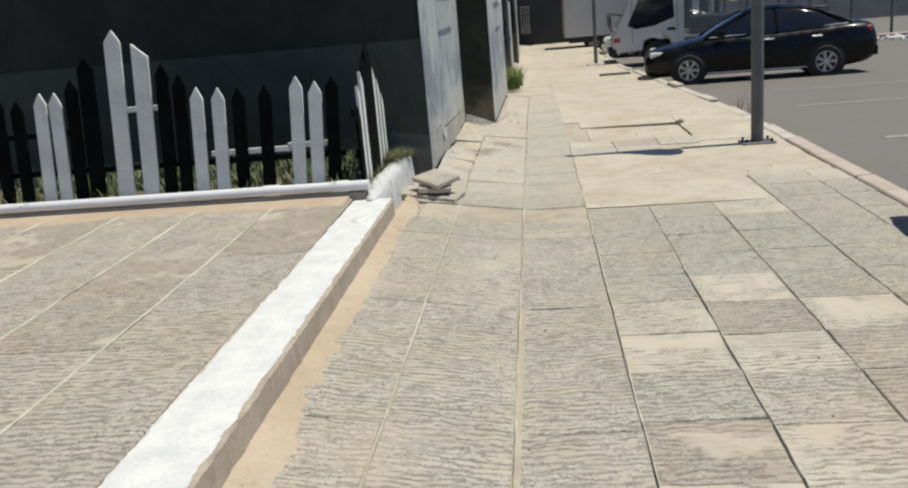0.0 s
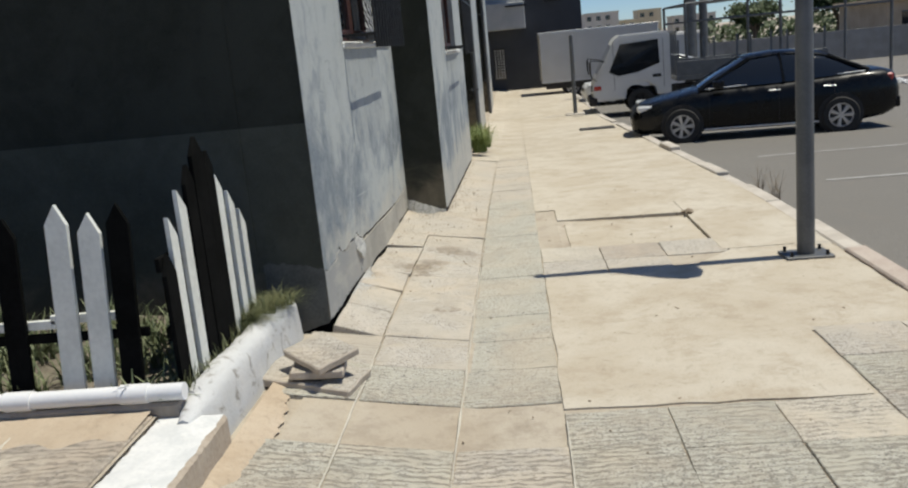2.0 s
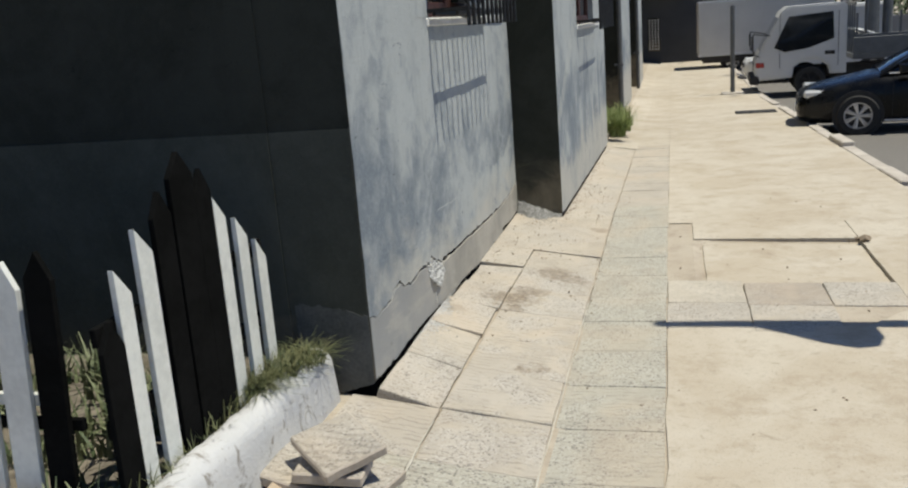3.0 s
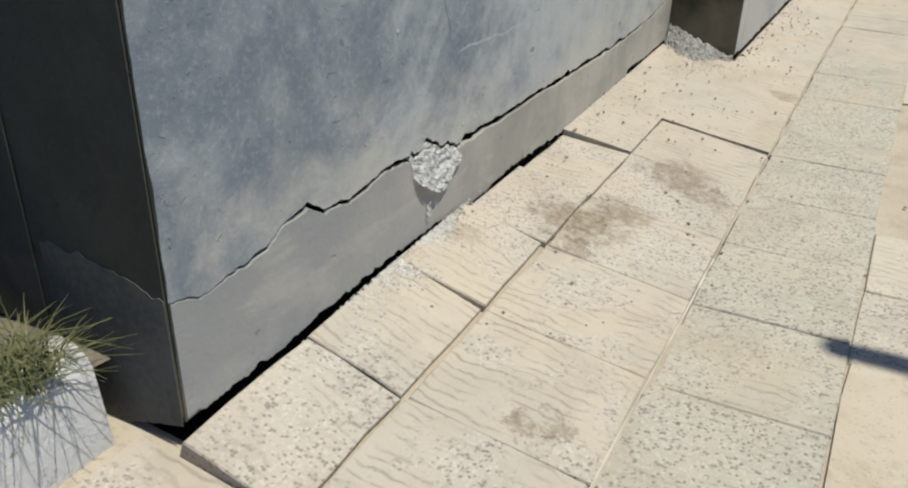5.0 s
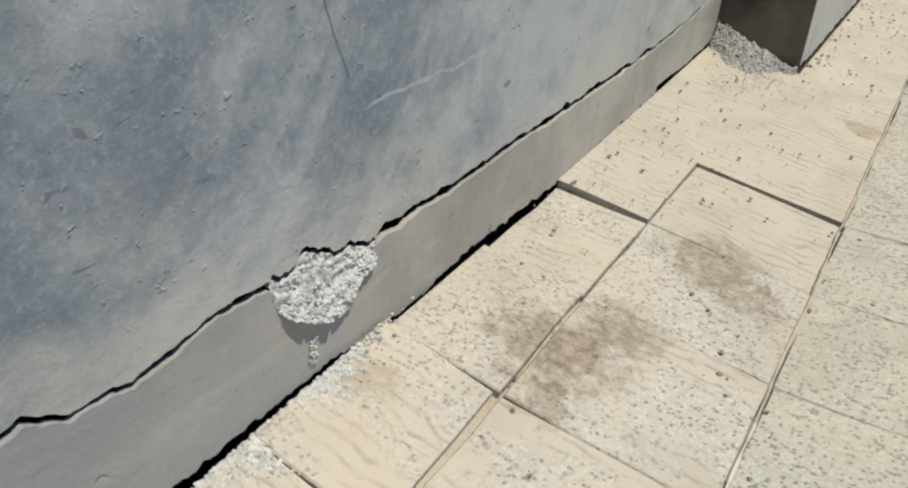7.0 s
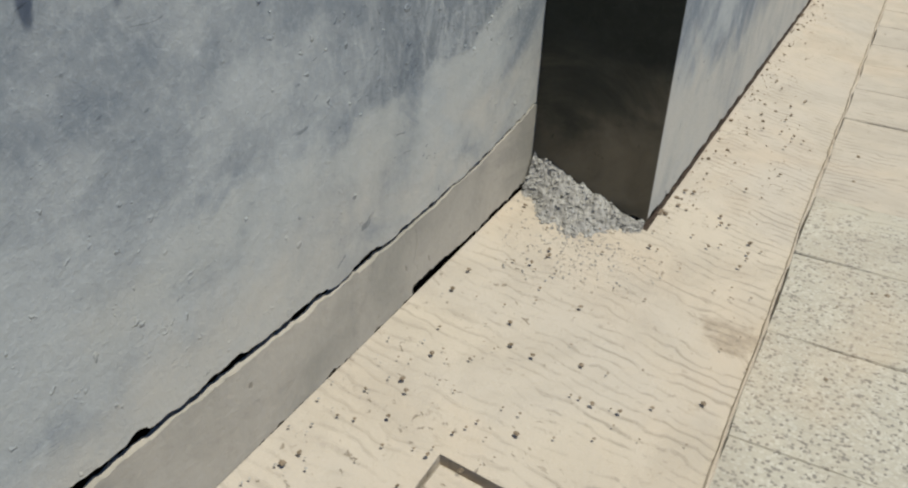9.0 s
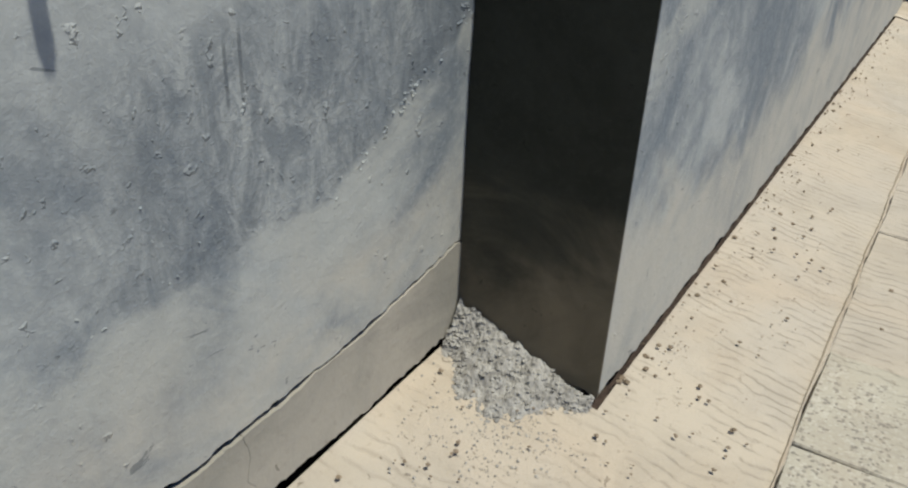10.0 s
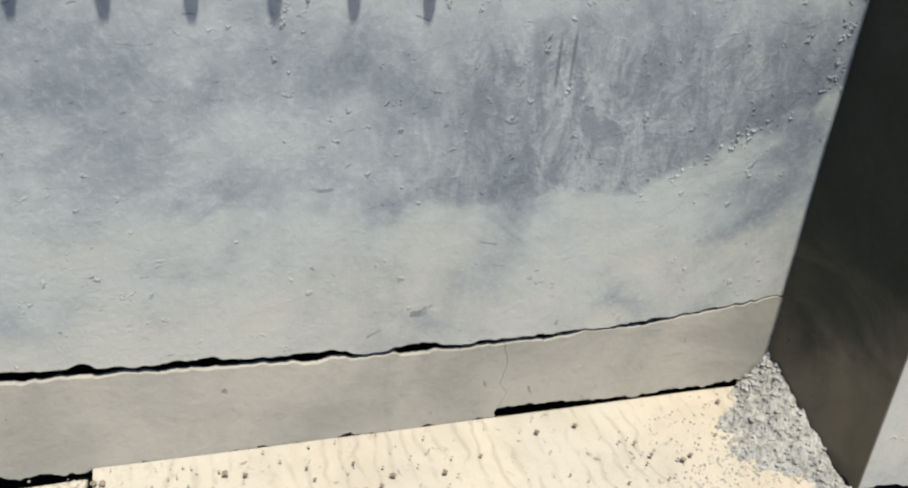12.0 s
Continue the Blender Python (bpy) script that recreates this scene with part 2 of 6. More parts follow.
def asphalt():
    m = mat("sun_bleached_asphalt", (0.13, 0.125, 0.115), 0.92)
    g = Graph(m)
    c = g.mix(g.ramp(g.noise(0.35, 5.0, 0.6, 0.5), 0.35, 0.65), (0.20, 0.185, 0.165), (0.27, 0.25, 0.22))
    c = g.mix(g.math("MULTIPLY", g.ramp(g.noise(2.2, 5.0, 0.65), 0.52, 0.7), 0.6), c, (0.31, 0.255, 0.20))
    c = g.mix(g.ramp(g.voronoi(90.0), 0.1, 0.5), c, (0.15, 0.142, 0.128))
    g.color(c)
    g.bump(g.noise(160.0, 3.0, 0.7), 0.5, 0.008)
    return m


ASPHALT = asphalt()


# ---- building blocks ----
def mesh_of(bm, name, material):
    me = bpy.data.meshes.new(name)
    bm.to_mesh(me)
    bm.free()
    for m in (material if isinstance(material, (list, tuple)) else [material]):
        me.materials.append(m)
    return me


def part(name, bm, material, parent=None, label=""):
    """One mesh object, under a thing or under a part."""
    ob = new(name, mesh_of(bm, name, material))
    if parent is not None:
        ob.parent = parent
    return tagged(ob, label)


def empty(name, label, category, m=None, group="", kind=""):
    ob = new(name)
    ob.empty_display_size = 0.1
    if m is not None:
        ob.matrix_world = m
        ob.matrix_basis = m
    return tagged(ob, label, category, group, kind)


def add_box(bm, x0, x1, y0, y1, z0, z1, bevel=0.0, m=None, seg=1):
    c = Matrix.Translation(((x0 + x1) / 2, (y0 + y1) / 2, (z0 + z1) / 2)) @ Matrix.Diagonal((x1 - x0, y1 - y0, z1 - z0, 1))
    r = bmesh.ops.create_cube(bm, size=1, matrix=(m @ c) if m is not None else c)
    if bevel:
        edges = list({e for v in r["verts"] for e in v.link_edges})
        bmesh.ops.bevel(bm, geom=edges, offset=bevel, segments=seg, affect="EDGES", profile=0.6)
    return bm


def box(x0, x1, y0, y1, z0, z1, bevel=0.0, m=None, seg=1):
    return add_box(bmesh.new(), x0, x1, y0, y1, z0, z1, bevel, m, seg)


def add_rod(bm, a, b, r, seg=10, r2=None):
    a, b = Vector(a), Vector(b)
    d = b - a
    m = Matrix.Translation((a + b) / 2) @ d.to_track_quat("Z", "Y").to_matrix().to_4x4()
    bmesh.ops.create_cone(bm, cap_ends=True, segments=seg, radius1=r, radius2=r if r2 is None else r2, depth=d.length, matrix=m)
    return bm


def rod(a, b, r, seg=10, r2=None):
    return add_rod(bmesh.new(), a, b, r, seg, r2)


def prism(points, depth, m=None):
    """A flat outline in x and z, pushed along y."""
    bm = bmesh.new()
    f = bm.faces.new([bm.verts.new((x, 0, z)) for x, z in points])
    r = bmesh.ops.extrude_face_region(bm, geom=[f])
    bmesh.ops.translate(bm, verts=[v for v in r["geom"] if isinstance(v, bmesh.types.BMVert)], vec=(0, depth, 0))
    bmesh.ops.recalc_face_normals(bm, faces=bm.faces)
    if m is not None:
        bmesh.ops.transform(bm, matrix=m, verts=bm.verts)
    return bm


def roughen(bm, amount, scale=6.0, seed=0.0):
    for v in bm.verts:
        v.co += noise.noise_vector(v.co * scale + Vector((seed, seed, seed))) * amount
    return bm


def smooth(ob, angle=40):
    for p in ob.data.polygons:
        p.use_smooth = True
    ob.data.set_sharp_from_angle(angle=radians(angle))
    return ob


def gz(x, y):
    """Height of the pavement: it rises to the wall and falls away along the street."""
    z = 0.135 * min(max((-0.1 - x) / 0.96, 0), 1)
    if y > 11.5:
        z -= min(0.035 * (y - 11.5), 0.53)
    return z


def sheet(x0, x1, y0, y1, nx, ny, height):
    bm = bmesh.new()
    grid = [[bm.verts.new((x0 + (x1 - x0) * i / nx, y0 + (y1 - y0) * j / ny, height(x0 + (x1 - x0) * i / nx, y0 + (y1 - y0) * j / ny))) for j in range(ny + 1)] for i in range(nx + 1)]
    for i in range(nx):
        for j in range(ny):
            bm.faces.new((grid[i][j], grid[i + 1][j], grid[i + 1][j + 1], grid[i][j + 1]))
    return bm


def tile_material(name, cream, grey, grain, film=0.0):
    """Moulded concrete paver: wavy ribs, worn down in places to the stone chips, filmed over with pale cement in others."""
    m = mat(name, cream, 0.9)
    g = Graph(m)
    rnd = g.random()
    shift = g.t.nodes.new("ShaderNodeVectorMath")
    shift.operation = "ADD"
    g.put(shift.inputs[0], g.pos)
    spread = g.t.nodes.new("ShaderNodeCombineXYZ")
    for k, f in enumerate((7.0, 13.0, 5.0)):
        g.put(spread.inputs[k], g.math("MULTIPLY", rnd, f))
    g.put(shift.inputs[1], spread.outputs[0])
    v = shift.outputs[0]
    x, y = g.axis("X"), g.axis("Y")
    trodden = g.ramp(g.math("ADD", y, g.math("MULTIPLY", g.noise(0.9, 3.0), 3.0)), 9.2, 7.4)
    smooth_film = g.ramp(g.math("ADD", g.noise(2.3, 5.0, 0.62, 0.7, v), film), 0.56, 0.70)
    clear = g.math("SUBTRACT", 1.0, g.math("MULTIPLY", smooth_film, g.math("MULTIPLY", trodden, 0.9)))
    ribs = g.wave(8.2, 6.5, 1.15, v, "Y")
    broken = g.ramp(g.noise(7.5, 5.0, 0.68, 0.5, v), 0.40, 0.62)
    smooth_strip = g.math("MULTIPLY", g.ramp(g.math("ADD", y, g.math("MULTIPLY", g.noise(5.0, 4.0), 0.3)), 9.88, 10.08), g.ramp(g.math("ADD", x, g.math("MULTIPLY", g.noise(3.0, 4.0), 0.5)), -0.10, -0.38))
    broken = g.math("MULTIPLY", g.math("MULTIPLY", broken, clear), g.math("SUBTRACT", 1.0, g.math("MULTIPLY", smooth_strip, 0.4)))
    flecks = g.math("MULTIPLY", g.ramp(g.noise(34.0, 3.0, 0.6, 0.8, v), 0.65, 0.71), smooth_strip)
    torn = g.math("ADD", g.math("MULTIPLY", g.noise(46.0, 5.0, 0.72, 0.3, g.scaled(0.38, 1, 1, v)), 0.8), g.math("MULTIPLY", ribs, -0.10))
    pits = g.math("MULTIPLY", g.math("MULTIPLY", g.ramp(torn, 0.335, 0.46), trodden), clear)
    chips = g.voronoi(115.0, "F1", v)
    chip_tone = g.voronoi(115.0, "F1", v, "Color")
    worn = g.ramp(g.math("ADD", g.noise(2.8, 5.0, 0.65, 0.6, v), g.math("MULTIPLY", rnd, 0.18)), 0.50 - 0.06 * (grain > 0.7), 0.62 - 0.05 * (grain > 0.7))
    worn = g.math("MULTIPLY", worn, g.ramp(y, 9.95, 9.7)) if grain < 0.7 else worn
    worn = g.math("MULTIPLY", worn, clear)
    c = g.mix(g.math("MULTIPLY", rnd, 0.6), cream, tuple(q * 0.86 for q in cream))
    c = g.mix(g.math("MULTIPLY", g.ramp(g.noise(1.7, 4.0, 0.6, 0.7), 0.38, 0.62), 0.55), c, grey)
    c = g.mix(g.math("MULTIPLY", g.math("MULTIPLY", g.ramp(ribs, 0.20, 0.0), broken), 0.60), c, tuple(q * 0.46 for q in cream))
    chip_c = g.mix(g.ramp(g.axis("X", chip_tone), 0.20, 0.32), (0.135, 0.128, 0.12), tuple(q * 1.08 for q in grey))
    chip_c = g.mix(g.ramp(g.axis("Y", chip_tone), 0.60, 0.90), chip_c, tuple(q * k for q, k in zip(grey, (1.28, 1.31, 1.36))))
    chip_c = g.mix(g.ramp(chips, 0.45, 0.8), chip_c, grey)
    c = g.mix(g.math("MULTIPLY", worn, grain), c, chip_c)
    c = g.mix(g.math("MULTIPLY", g.math("MULTIPLY", smooth_film, trodden), 0.75), c, g.mix(g.noise(3.0, 3.0), (0.56, 0.515, 0.425), (0.50, 0.43, 0.33)))
    sand = g.ramp(g.noise(1.1, 4.0, 0.6, 0.8), 0.45, 0.7)
    c = g.mix(g.math("MULTIPLY", sand, 0.4), c, (0.48, 0.39, 0.285))
    blot = g.ramp(g.noise(3.3, 5.0, 0.65, 0.8), 0.42, 0.66)
    c = g.mix(g.math("MULTIPLY", blot, 0.24), c, (0.24, 0.215, 0.175))
    c = g.mix(g.math("MULTIPLY", g.math("MULTIPLY", pits, g.ramp(g.noise(1.6, 3.0, 0.6), 0.30, 0.50)), 0.58), c, (0.17, 0.147, 0.118))
    dirt = g.ramp(g.noise(26.0, 5.0, 0.7, 0.5, v), 0.6, 0.74)
    c = g.mix(g.math("MULTIPLY", g.math("MULTIPLY", dirt, clear), 0.5), c, (0.17, 0.14, 0.105))
    rag = g.math("MULTIPLY", g.math("SUBTRACT", g.noise(16.0, 6.0, 0.7, 0.5), 0.5), 0.34)
    clumps = g.mix(g.ramp(g.noise(45.0, 4.0, 0.7), 0.4, 0.65), (0.15, 0.115, 0.08), (0.29, 0.235, 0.165))
    thin = g.ramp(g.noise(24.0, 5.0, 0.75), 0.32, 0.58, 0.45, 1.0)
    for sx, sy, reach, depth in ((-0.375, 8.075, 0.055, 0.7), (-0.295, 8.13, 0.05, 0.6), (-0.62, 9.12, 0.19, 0.85), (-0.52, 9.30, 0.16, 0.7), (-0.57, 8.95, 0.10, 0.6), (-0.42, 9.75, 0.19, 0.7), (-0.28, 9.66, 0.12, 0.6), (-0.22, 11.1, 0.10, 0.5), (-0.86, 8.72, 0.09, 0.4)):
        away = g.t.nodes.new("ShaderNodeVectorMath")
        away.operation = "DISTANCE"
        g.put(away.inputs[0], g.scaled(1, 1, 0))
        away.inputs[1].default_value = (sx, sy, 0)
        c = g.mix(g.math("MULTIPLY", g.math("MULTIPLY", g.ramp(g.math("ADD", away.outputs["Value"], rag), reach, reach * 0.35), depth), thin), c, clumps)
    c = g.mix(g.math("MULTIPLY", flecks, 0.7), c, (0.20, 0.165, 0.12))
    g.color(c)
    h = g.math("ADD", g.math("MULTIPLY", g.math("MAXIMUM", g.ramp(ribs, 0.0, 0.32), g.math("SUBTRACT", 1.0, broken)), 0.62), g.math("MULTIPLY", g.noise(95.0, 4.0, 0.75, 0.0, v), 0.8))
    h = g.math("ADD", h, g.math("MULTIPLY", g.noise(11.0, 3.0, 0.6, 0.0, v), 0.8))
    g.bump(g.math("SUBTRACT", h, g.math("ADD", flecks, g.math("MULTIPLY", pits, 1.1))), 0.6, 0.008)
    return m


TILE = tile_material("worn_ribbed_paver", (0.485, 0.435, 0.355), (0.415, 0.385, 0.335), 0.68, -0.05)
TILE_GREY = tile_material("stone_chip_paver", (0.435, 0.41, 0.338), (0.388, 0.372, 0.314), 0.74, -0.08)
TILE_PALE = tile_material("filmed_cream_paver", (0.53, 0.485, 0.40), (0.47, 0.43, 0.36), 0.5, 0.12)
TILE_BROWN = tile_material("brownish_paver", (0.42, 0.36, 0.29), (0.37, 0.335, 0.285), 0.6, 0.03)
BROKEN = plain("broken_paver_concrete", (0.38, 0.33, 0.27), (0.48, 0.42, 0.35), 9.0, 0.9, 0.6)
RUBBLE = plain("crumbled_cement", (0.22, 0.215, 0.20), (0.38, 0.375, 0.35), 40.0, 0.95, 0.8)
PALE_RUBBLE = plain("pale_crumbled_render", (0.37, 0.37, 0.355), (0.55, 0.55, 0.53), 40.0, 0.95, 0.8)
DIRT = plain("brown_dirt", (0.16, 0.125, 0.085), (0.25, 0.20, 0.145), 20.0, 0.95, 0.8)
MUDDY_SIDE = plain("bare_muddy_concrete", (0.33, 0.275, 0.215), (0.42, 0.36, 0.29), 6.0, 0.9, 0.7)
MUDDY_WHITE = mat("whitewash_splashed_with_mud", (0.6, 0.6, 0.6), 0.85)
g = Graph(MUDDY_WHITE)
mud = g.ramp(g.noise(9.0, 6.0, 0.7, 0.8), 0.56, 0.66)
mud2 = g.ramp(g.noise(38.0, 4.0, 0.7), 0.62, 0.7)
g.color(g.mix(g.math("MAXIMUM", g.math("MULTIPLY", mud, 0.75), g.math("MULTIPLY", mud2, 0.6)), g.mix(g.noise(5.0), (0.46, 0.47, 0.47), (0.60, 0.60, 0.59)), (0.17, 0.145, 0.11)))
g.bump(g.noise(40.0, 5.0, 0.7), 0.6, 0.008)
CREAM_MORTAR = plain("pale_smeared_mortar", (0.46, 0.43, 0.36), (0.55, 0.52, 0.44), 9.0, 0.92, 0.4)
SAND = sandy_concrete("orange_drift_sand", (0.42, 0.335, 0.24), (0.47, 0.39, 0.295), (0.34, 0.265, 0.185))
WHITE_PICKET = plain("white_painted_wood", (0.58, 0.59, 0.55), (0.70, 0.71, 0.66), 5.0, 0.6, 0.3, 0.0, 40.0)
BLACK_PICKET = plain("black_painted_wood", (0.0035, 0.0038, 0.0035), (0.007, 0.0072, 0.007), 5.0, 0.95, 0.3, 0.0, 40.0)
BLACK_PICKET.node_tree.nodes["Principled BSDF"].inputs["Specular IOR Level"].default_value = 0.05
BLACK_IRON = plain("black_wrought_iron", (0.012, 0.012, 0.013), (0.03, 0.028, 0.026), 20.0, 0.5, 0.3, 0.5)
RED_WOOD = plain("red_brown_window_wood", (0.05, 0.018, 0.012), (0.085, 0.03, 0.02), 9.0, 0.5, 0.2)
WHITE_PLASTIC = plain("white_plastic_pipe", (0.66, 0.67, 0.67), (0.74, 0.74, 0.74), 3.0, 0.4, 0.05)
LINE_PAINT = plain("worn_white_line_paint", (0.24, 0.235, 0.225), (0.36, 0.355, 0.34), 6.0, 0.85, 0.3)
RED_KERB = plain("faded_red_kerb_paint", (0.39, 0.32, 0.27), (0.47, 0.41, 0.35), 5.0, 0.85, 0.4)


def leaf_mat(name, a, b):
    m = mat(name, a, 0.65)
    g = Graph(m)
    g.color(g.mix(g.island(), a, b))
    return m


DRY_GRASS = leaf_mat("half_dry_grass", (0.035, 0.055, 0.018), (0.17, 0.17, 0.075))
GREEN_GRASS = leaf_mat("fresh_grass", (0.09, 0.15, 0.03), (0.26, 0.29, 0.10))
IVY = leaf_mat("dusty_garden_leaves", (0.05, 0.075, 0.03), (0.19, 0.21, 0.11))
TREE_LEAF = leaf_mat("dark_tree_leaves", (0.03, 0.05, 0.015), (0.07, 0.10, 0.03))
BARK = plain("tree_bark", (0.10, 0.075, 0.05), (0.17, 0.13, 0.09), 12.0, 0.95, 0.8)


def glass_mat(name, tint, rough=0.05):
    m = mat(name, tint, rough)
    m.node_tree.nodes["Principled BSDF"].inputs["Specular IOR Level"].default_value = 0.7
    return m


DARK_GLASS = glass_mat("dark_glass", (0.012, 0.014, 0.016))


def car_paint(name, c):
    m = mat(name, c, 0.28)
    b = m.node_tree.nodes["Principled BSDF"]
    b.inputs["Coat Weight"].default_value, b.inputs["Coat Roughness"].default_value = 0.12, 0.06
    b.inputs["Specular IOR Level"].default_value = 0.2
    g = Graph(m)
    g.color(g.mix(g.ramp(g.noise(3.0, 4.0), 0.5, 0.8), c, tuple(x + 0.005 for x in c)))
    g.rough(g.ramp(g.noise(5.0, 4.0), 0.3, 0.7, 0.2, 0.4))
    return m


CAR_BLACK, CAR_SILVER, CAR_WHITE = car_paint("black_car_paint", (0.004, 0.0045, 0.005)), car_paint("silver_car_paint", (0.42, 0.45, 0.48)), car_paint("white_car_paint", (0.62, 0.63, 0.63))
TRUCK_WHITE = plain("weathered_white_truck_paint", (0.50, 0.50, 0.49), (0.55, 0.55, 0.54), 1.5, 0.5, 0.03)
RUBBER = plain("tyre_rubber", (0.015, 0.015, 0.015), (0.028, 0.027, 0.026), 30.0, 0.85, 0.3)
ALLOY = plain("brushed_alloy", (0.50, 0.50, 0.51), (0.62, 0.62, 0.63), 20.0, 0.35, 0.05, 0.7)
HEADLAMP = glass_mat("clear_headlamp", (0.55, 0.56, 0.56), 0.12)
TAIL_RED = glass_mat("red_tail_lamp", (0.30, 0.012, 0.010), 0.15)
UNDERSIDE = plain("dark_chassis", (0.012, 0.012, 0.012), (0.03, 0.028, 0.026), 8.0, 0.8)

# ---- ground ----
KERB_IN, KERB_OUT = 2.42, 2.57
XS = [-1.06, -0.645, -0.155, 0.31, 0.77, 1.23, 1.69, 2.15, KERB_IN]
ROW0, PITCH = 7.99, 0.457


def road_height(x, y):
    return gz(5, y) - 0.15


tagged(part("road", sheet(KERB_OUT - 0.02, 60, -30, 120, 20, 150, road_height), ASPHALT), "sun-bleached grey asphalt car park beside the pavement", "road", kind="structure")
tagged(part("ground", sheet(-3000, 3000, -3000, 3000, 20, 20, lambda x, y: -1.2), MORTAR), "dry sandy ground reaching to the horizon", "ground", kind="structure")
pavement = tagged(part("pavement", sheet(-0.90, KERB_IN + 0.01, -12, 60, 24, 480, lambda x, y: gz(x, y) - (0.045 if x < -0.1 and 8.85 < y < 16.75 else 0.016 if x < -0.48 and 7.3 < y < 8.9 else 0.06 if x < -0.48 and 11.3 < y < 17 else 0.045 if 0.5 < x < 1.68 and 9.55 < y < 10.8 else 0.0055)), MORTAR), "worn slab pavement with sandy joints along the building", "pavement", kind="structure")
# the stretch under the cracked wall is coloured dark for the shade in the gap
for y0, y1, low, bed_material in ((-12, 7.588, 0.018, MORTAR), (7.59, 17.3, 0.085, GAP_SHADE), (17.31, 60, 0.03, MORTAR)):
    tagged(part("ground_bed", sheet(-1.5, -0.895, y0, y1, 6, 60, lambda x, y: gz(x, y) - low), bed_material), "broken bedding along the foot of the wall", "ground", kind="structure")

tagged(part("ground_bed", sheet(-0.62, -0.50, 11.3, 17.1, 1, 60, lambda x, y: gz(x, y) - 0.04), GAP_SHADE), "broken bedding coloured shade-dark along the foot of the projecting bay", "ground", kind="structure")

# ---- building ----
WALL_X, CORNER_Y, STEP_Y, STEP_X, STEP_END, TOP = -0.95, 7.575, 11.44, -0.565, 17.0, 9.0
CRACK = [(7.575, 0.487), (7.66, 0.458), (7.74, 0.452), (7.81, 0.46), (7.89, 0.465), (7.95, 0.49), (8.055, 0.503), (8.125, 0.458), (8.2, 0.45), (8.235, 0.437), (8.35, 0.454), (8.46, 0.461), (8.56, 0.445), (8.62, 0.44), (8.87, 0.368), (8.9, 0.381), (9.03, 0.376), (9.28, 0.364), (9.46, 0.361), (9.8, 0.345), (10.02, 0.337), (10.4, 0.321), (10.72, 0.317), (11.08, 0.334), (11.25, 0.352), (11.44, 0.372)]
HOLE_LOW = [(8.545, 0.435), (8.555, 0.39), (8.588, 0.352), (8.63, 0.325), (8.695, 0.286), (8.765, 0.287), (8.786, 0.332), (8.855, 0.335), (8.875, 0.37)]
HOLE_TOP = [(8.545, 0.46), (8.6, 0.45), (8.632, 0.474), (8.684, 0.46), (8.745, 0.415), (8.79, 0.416), (8.85, 0.386), (8.875, 0.39)]
FOOT = [(7.575, 0.192), (7.73, 0.18), (7.84, 0.175), (7.96, 0.179), (8.2, 0.183), (8.43, 0.178), (8.73, 0.162), (8.85, 0.146), (9.07, 0.128), (9.25, 0.144), (9.45, 0.132), (9.82, 0.106), (10.15, 0.113), (10.62, 0.110), (10.7, 0.118), (10.73, 0.135), (11.0, 0.122), (11.44, 0.125)]


def along(points, y):
    for (a, za), (b, zb) in zip(points, points[1:]):
        if y <= b:
            return za + (zb - za) * max(0.0, (y - a) / (b - a))
    return points[-1][1]


def jag(y, amount, f=14.0, seed=0.0):
    return amount * (noise.noise(Vector((y * f, seed, 3.1))) + 0.5 * noise.noise(Vector((y * f * 3.1, seed, 7.7))))


def in_hole(y):
    return 8.545 < y < 8.875


def crack_low(y):
    if in_hole(y):                            # the broken-out hole in the plinth
        return along(HOLE_LOW, y) + jag(y, 0.008, 30, 5)
    return along(CRACK, y) - 0.4 * crack_width(y) + jag(y, 0.007) + jag(y, 0.004, 45, 6)


def crack_high(y):
    if in_hole(y):
        return along(HOLE_TOP, y) + jag(y, 0.012, 30, 8)
    return crack_low(y) + crack_width(y)


def crack_width(y):
    w = along([(7.6, 0.003), (7.75, 0.006), (7.85, 0.009), (8.05, 0.012), (8.25, 0.014), (8.5, 0.016), (8.6, 0.018), (8.9, 0.020), (9.3, 0.020), (9.8, 0.024), (10.3, 0.020), (10.55, 0.018), (10.8, 0.014), (11.1, 0.010), (11.44, 0.004)], y)
    return max(0.0008, w * (1.0 + jag(y, 0.9, 9, 2)))


def foot(y):
    """Jagged lower edge of the render above the pavement."""
    return along(FOOT, y) + jag(y, 0.007, 8, 4) + jag(y, 0.011, 21, 14) + jag(y, 0.005, 60, 15)


def skin(bm, x, depth, y0, y1, low, high, n):
    """A slab of render in a plane of constant x whose lower and upper edges are functions of y."""
    rows = []
    for i in range(n + 1):
        y = y0 + (y1 - y0) * i / n
        a, b = low(y), high(y)
        rows.append([bm.verts.new(p) for p in ((x, y, a), (x, y, b), (x - depth, y, b), (x - depth, y, a))])
    for p, q in zip(rows, rows[1:]):
        for k in range(4):
            bm.faces.new((p[k], q[k], q[(k + 1) % 4], p[(k + 1) % 4]))
    bm.faces.new(rows[0])
    bm.faces.new(rows[-1][::-1])
    bmesh.ops.recalc_face_normals(bm, faces=bm.faces)
    return bm


W1 = (8.975, 10.475, 1.76, 3.05)
W2 = (13.3, 15.3, 1.62, 2.95)


DADO = 1.32


def flat(z):
    return lambda y: z


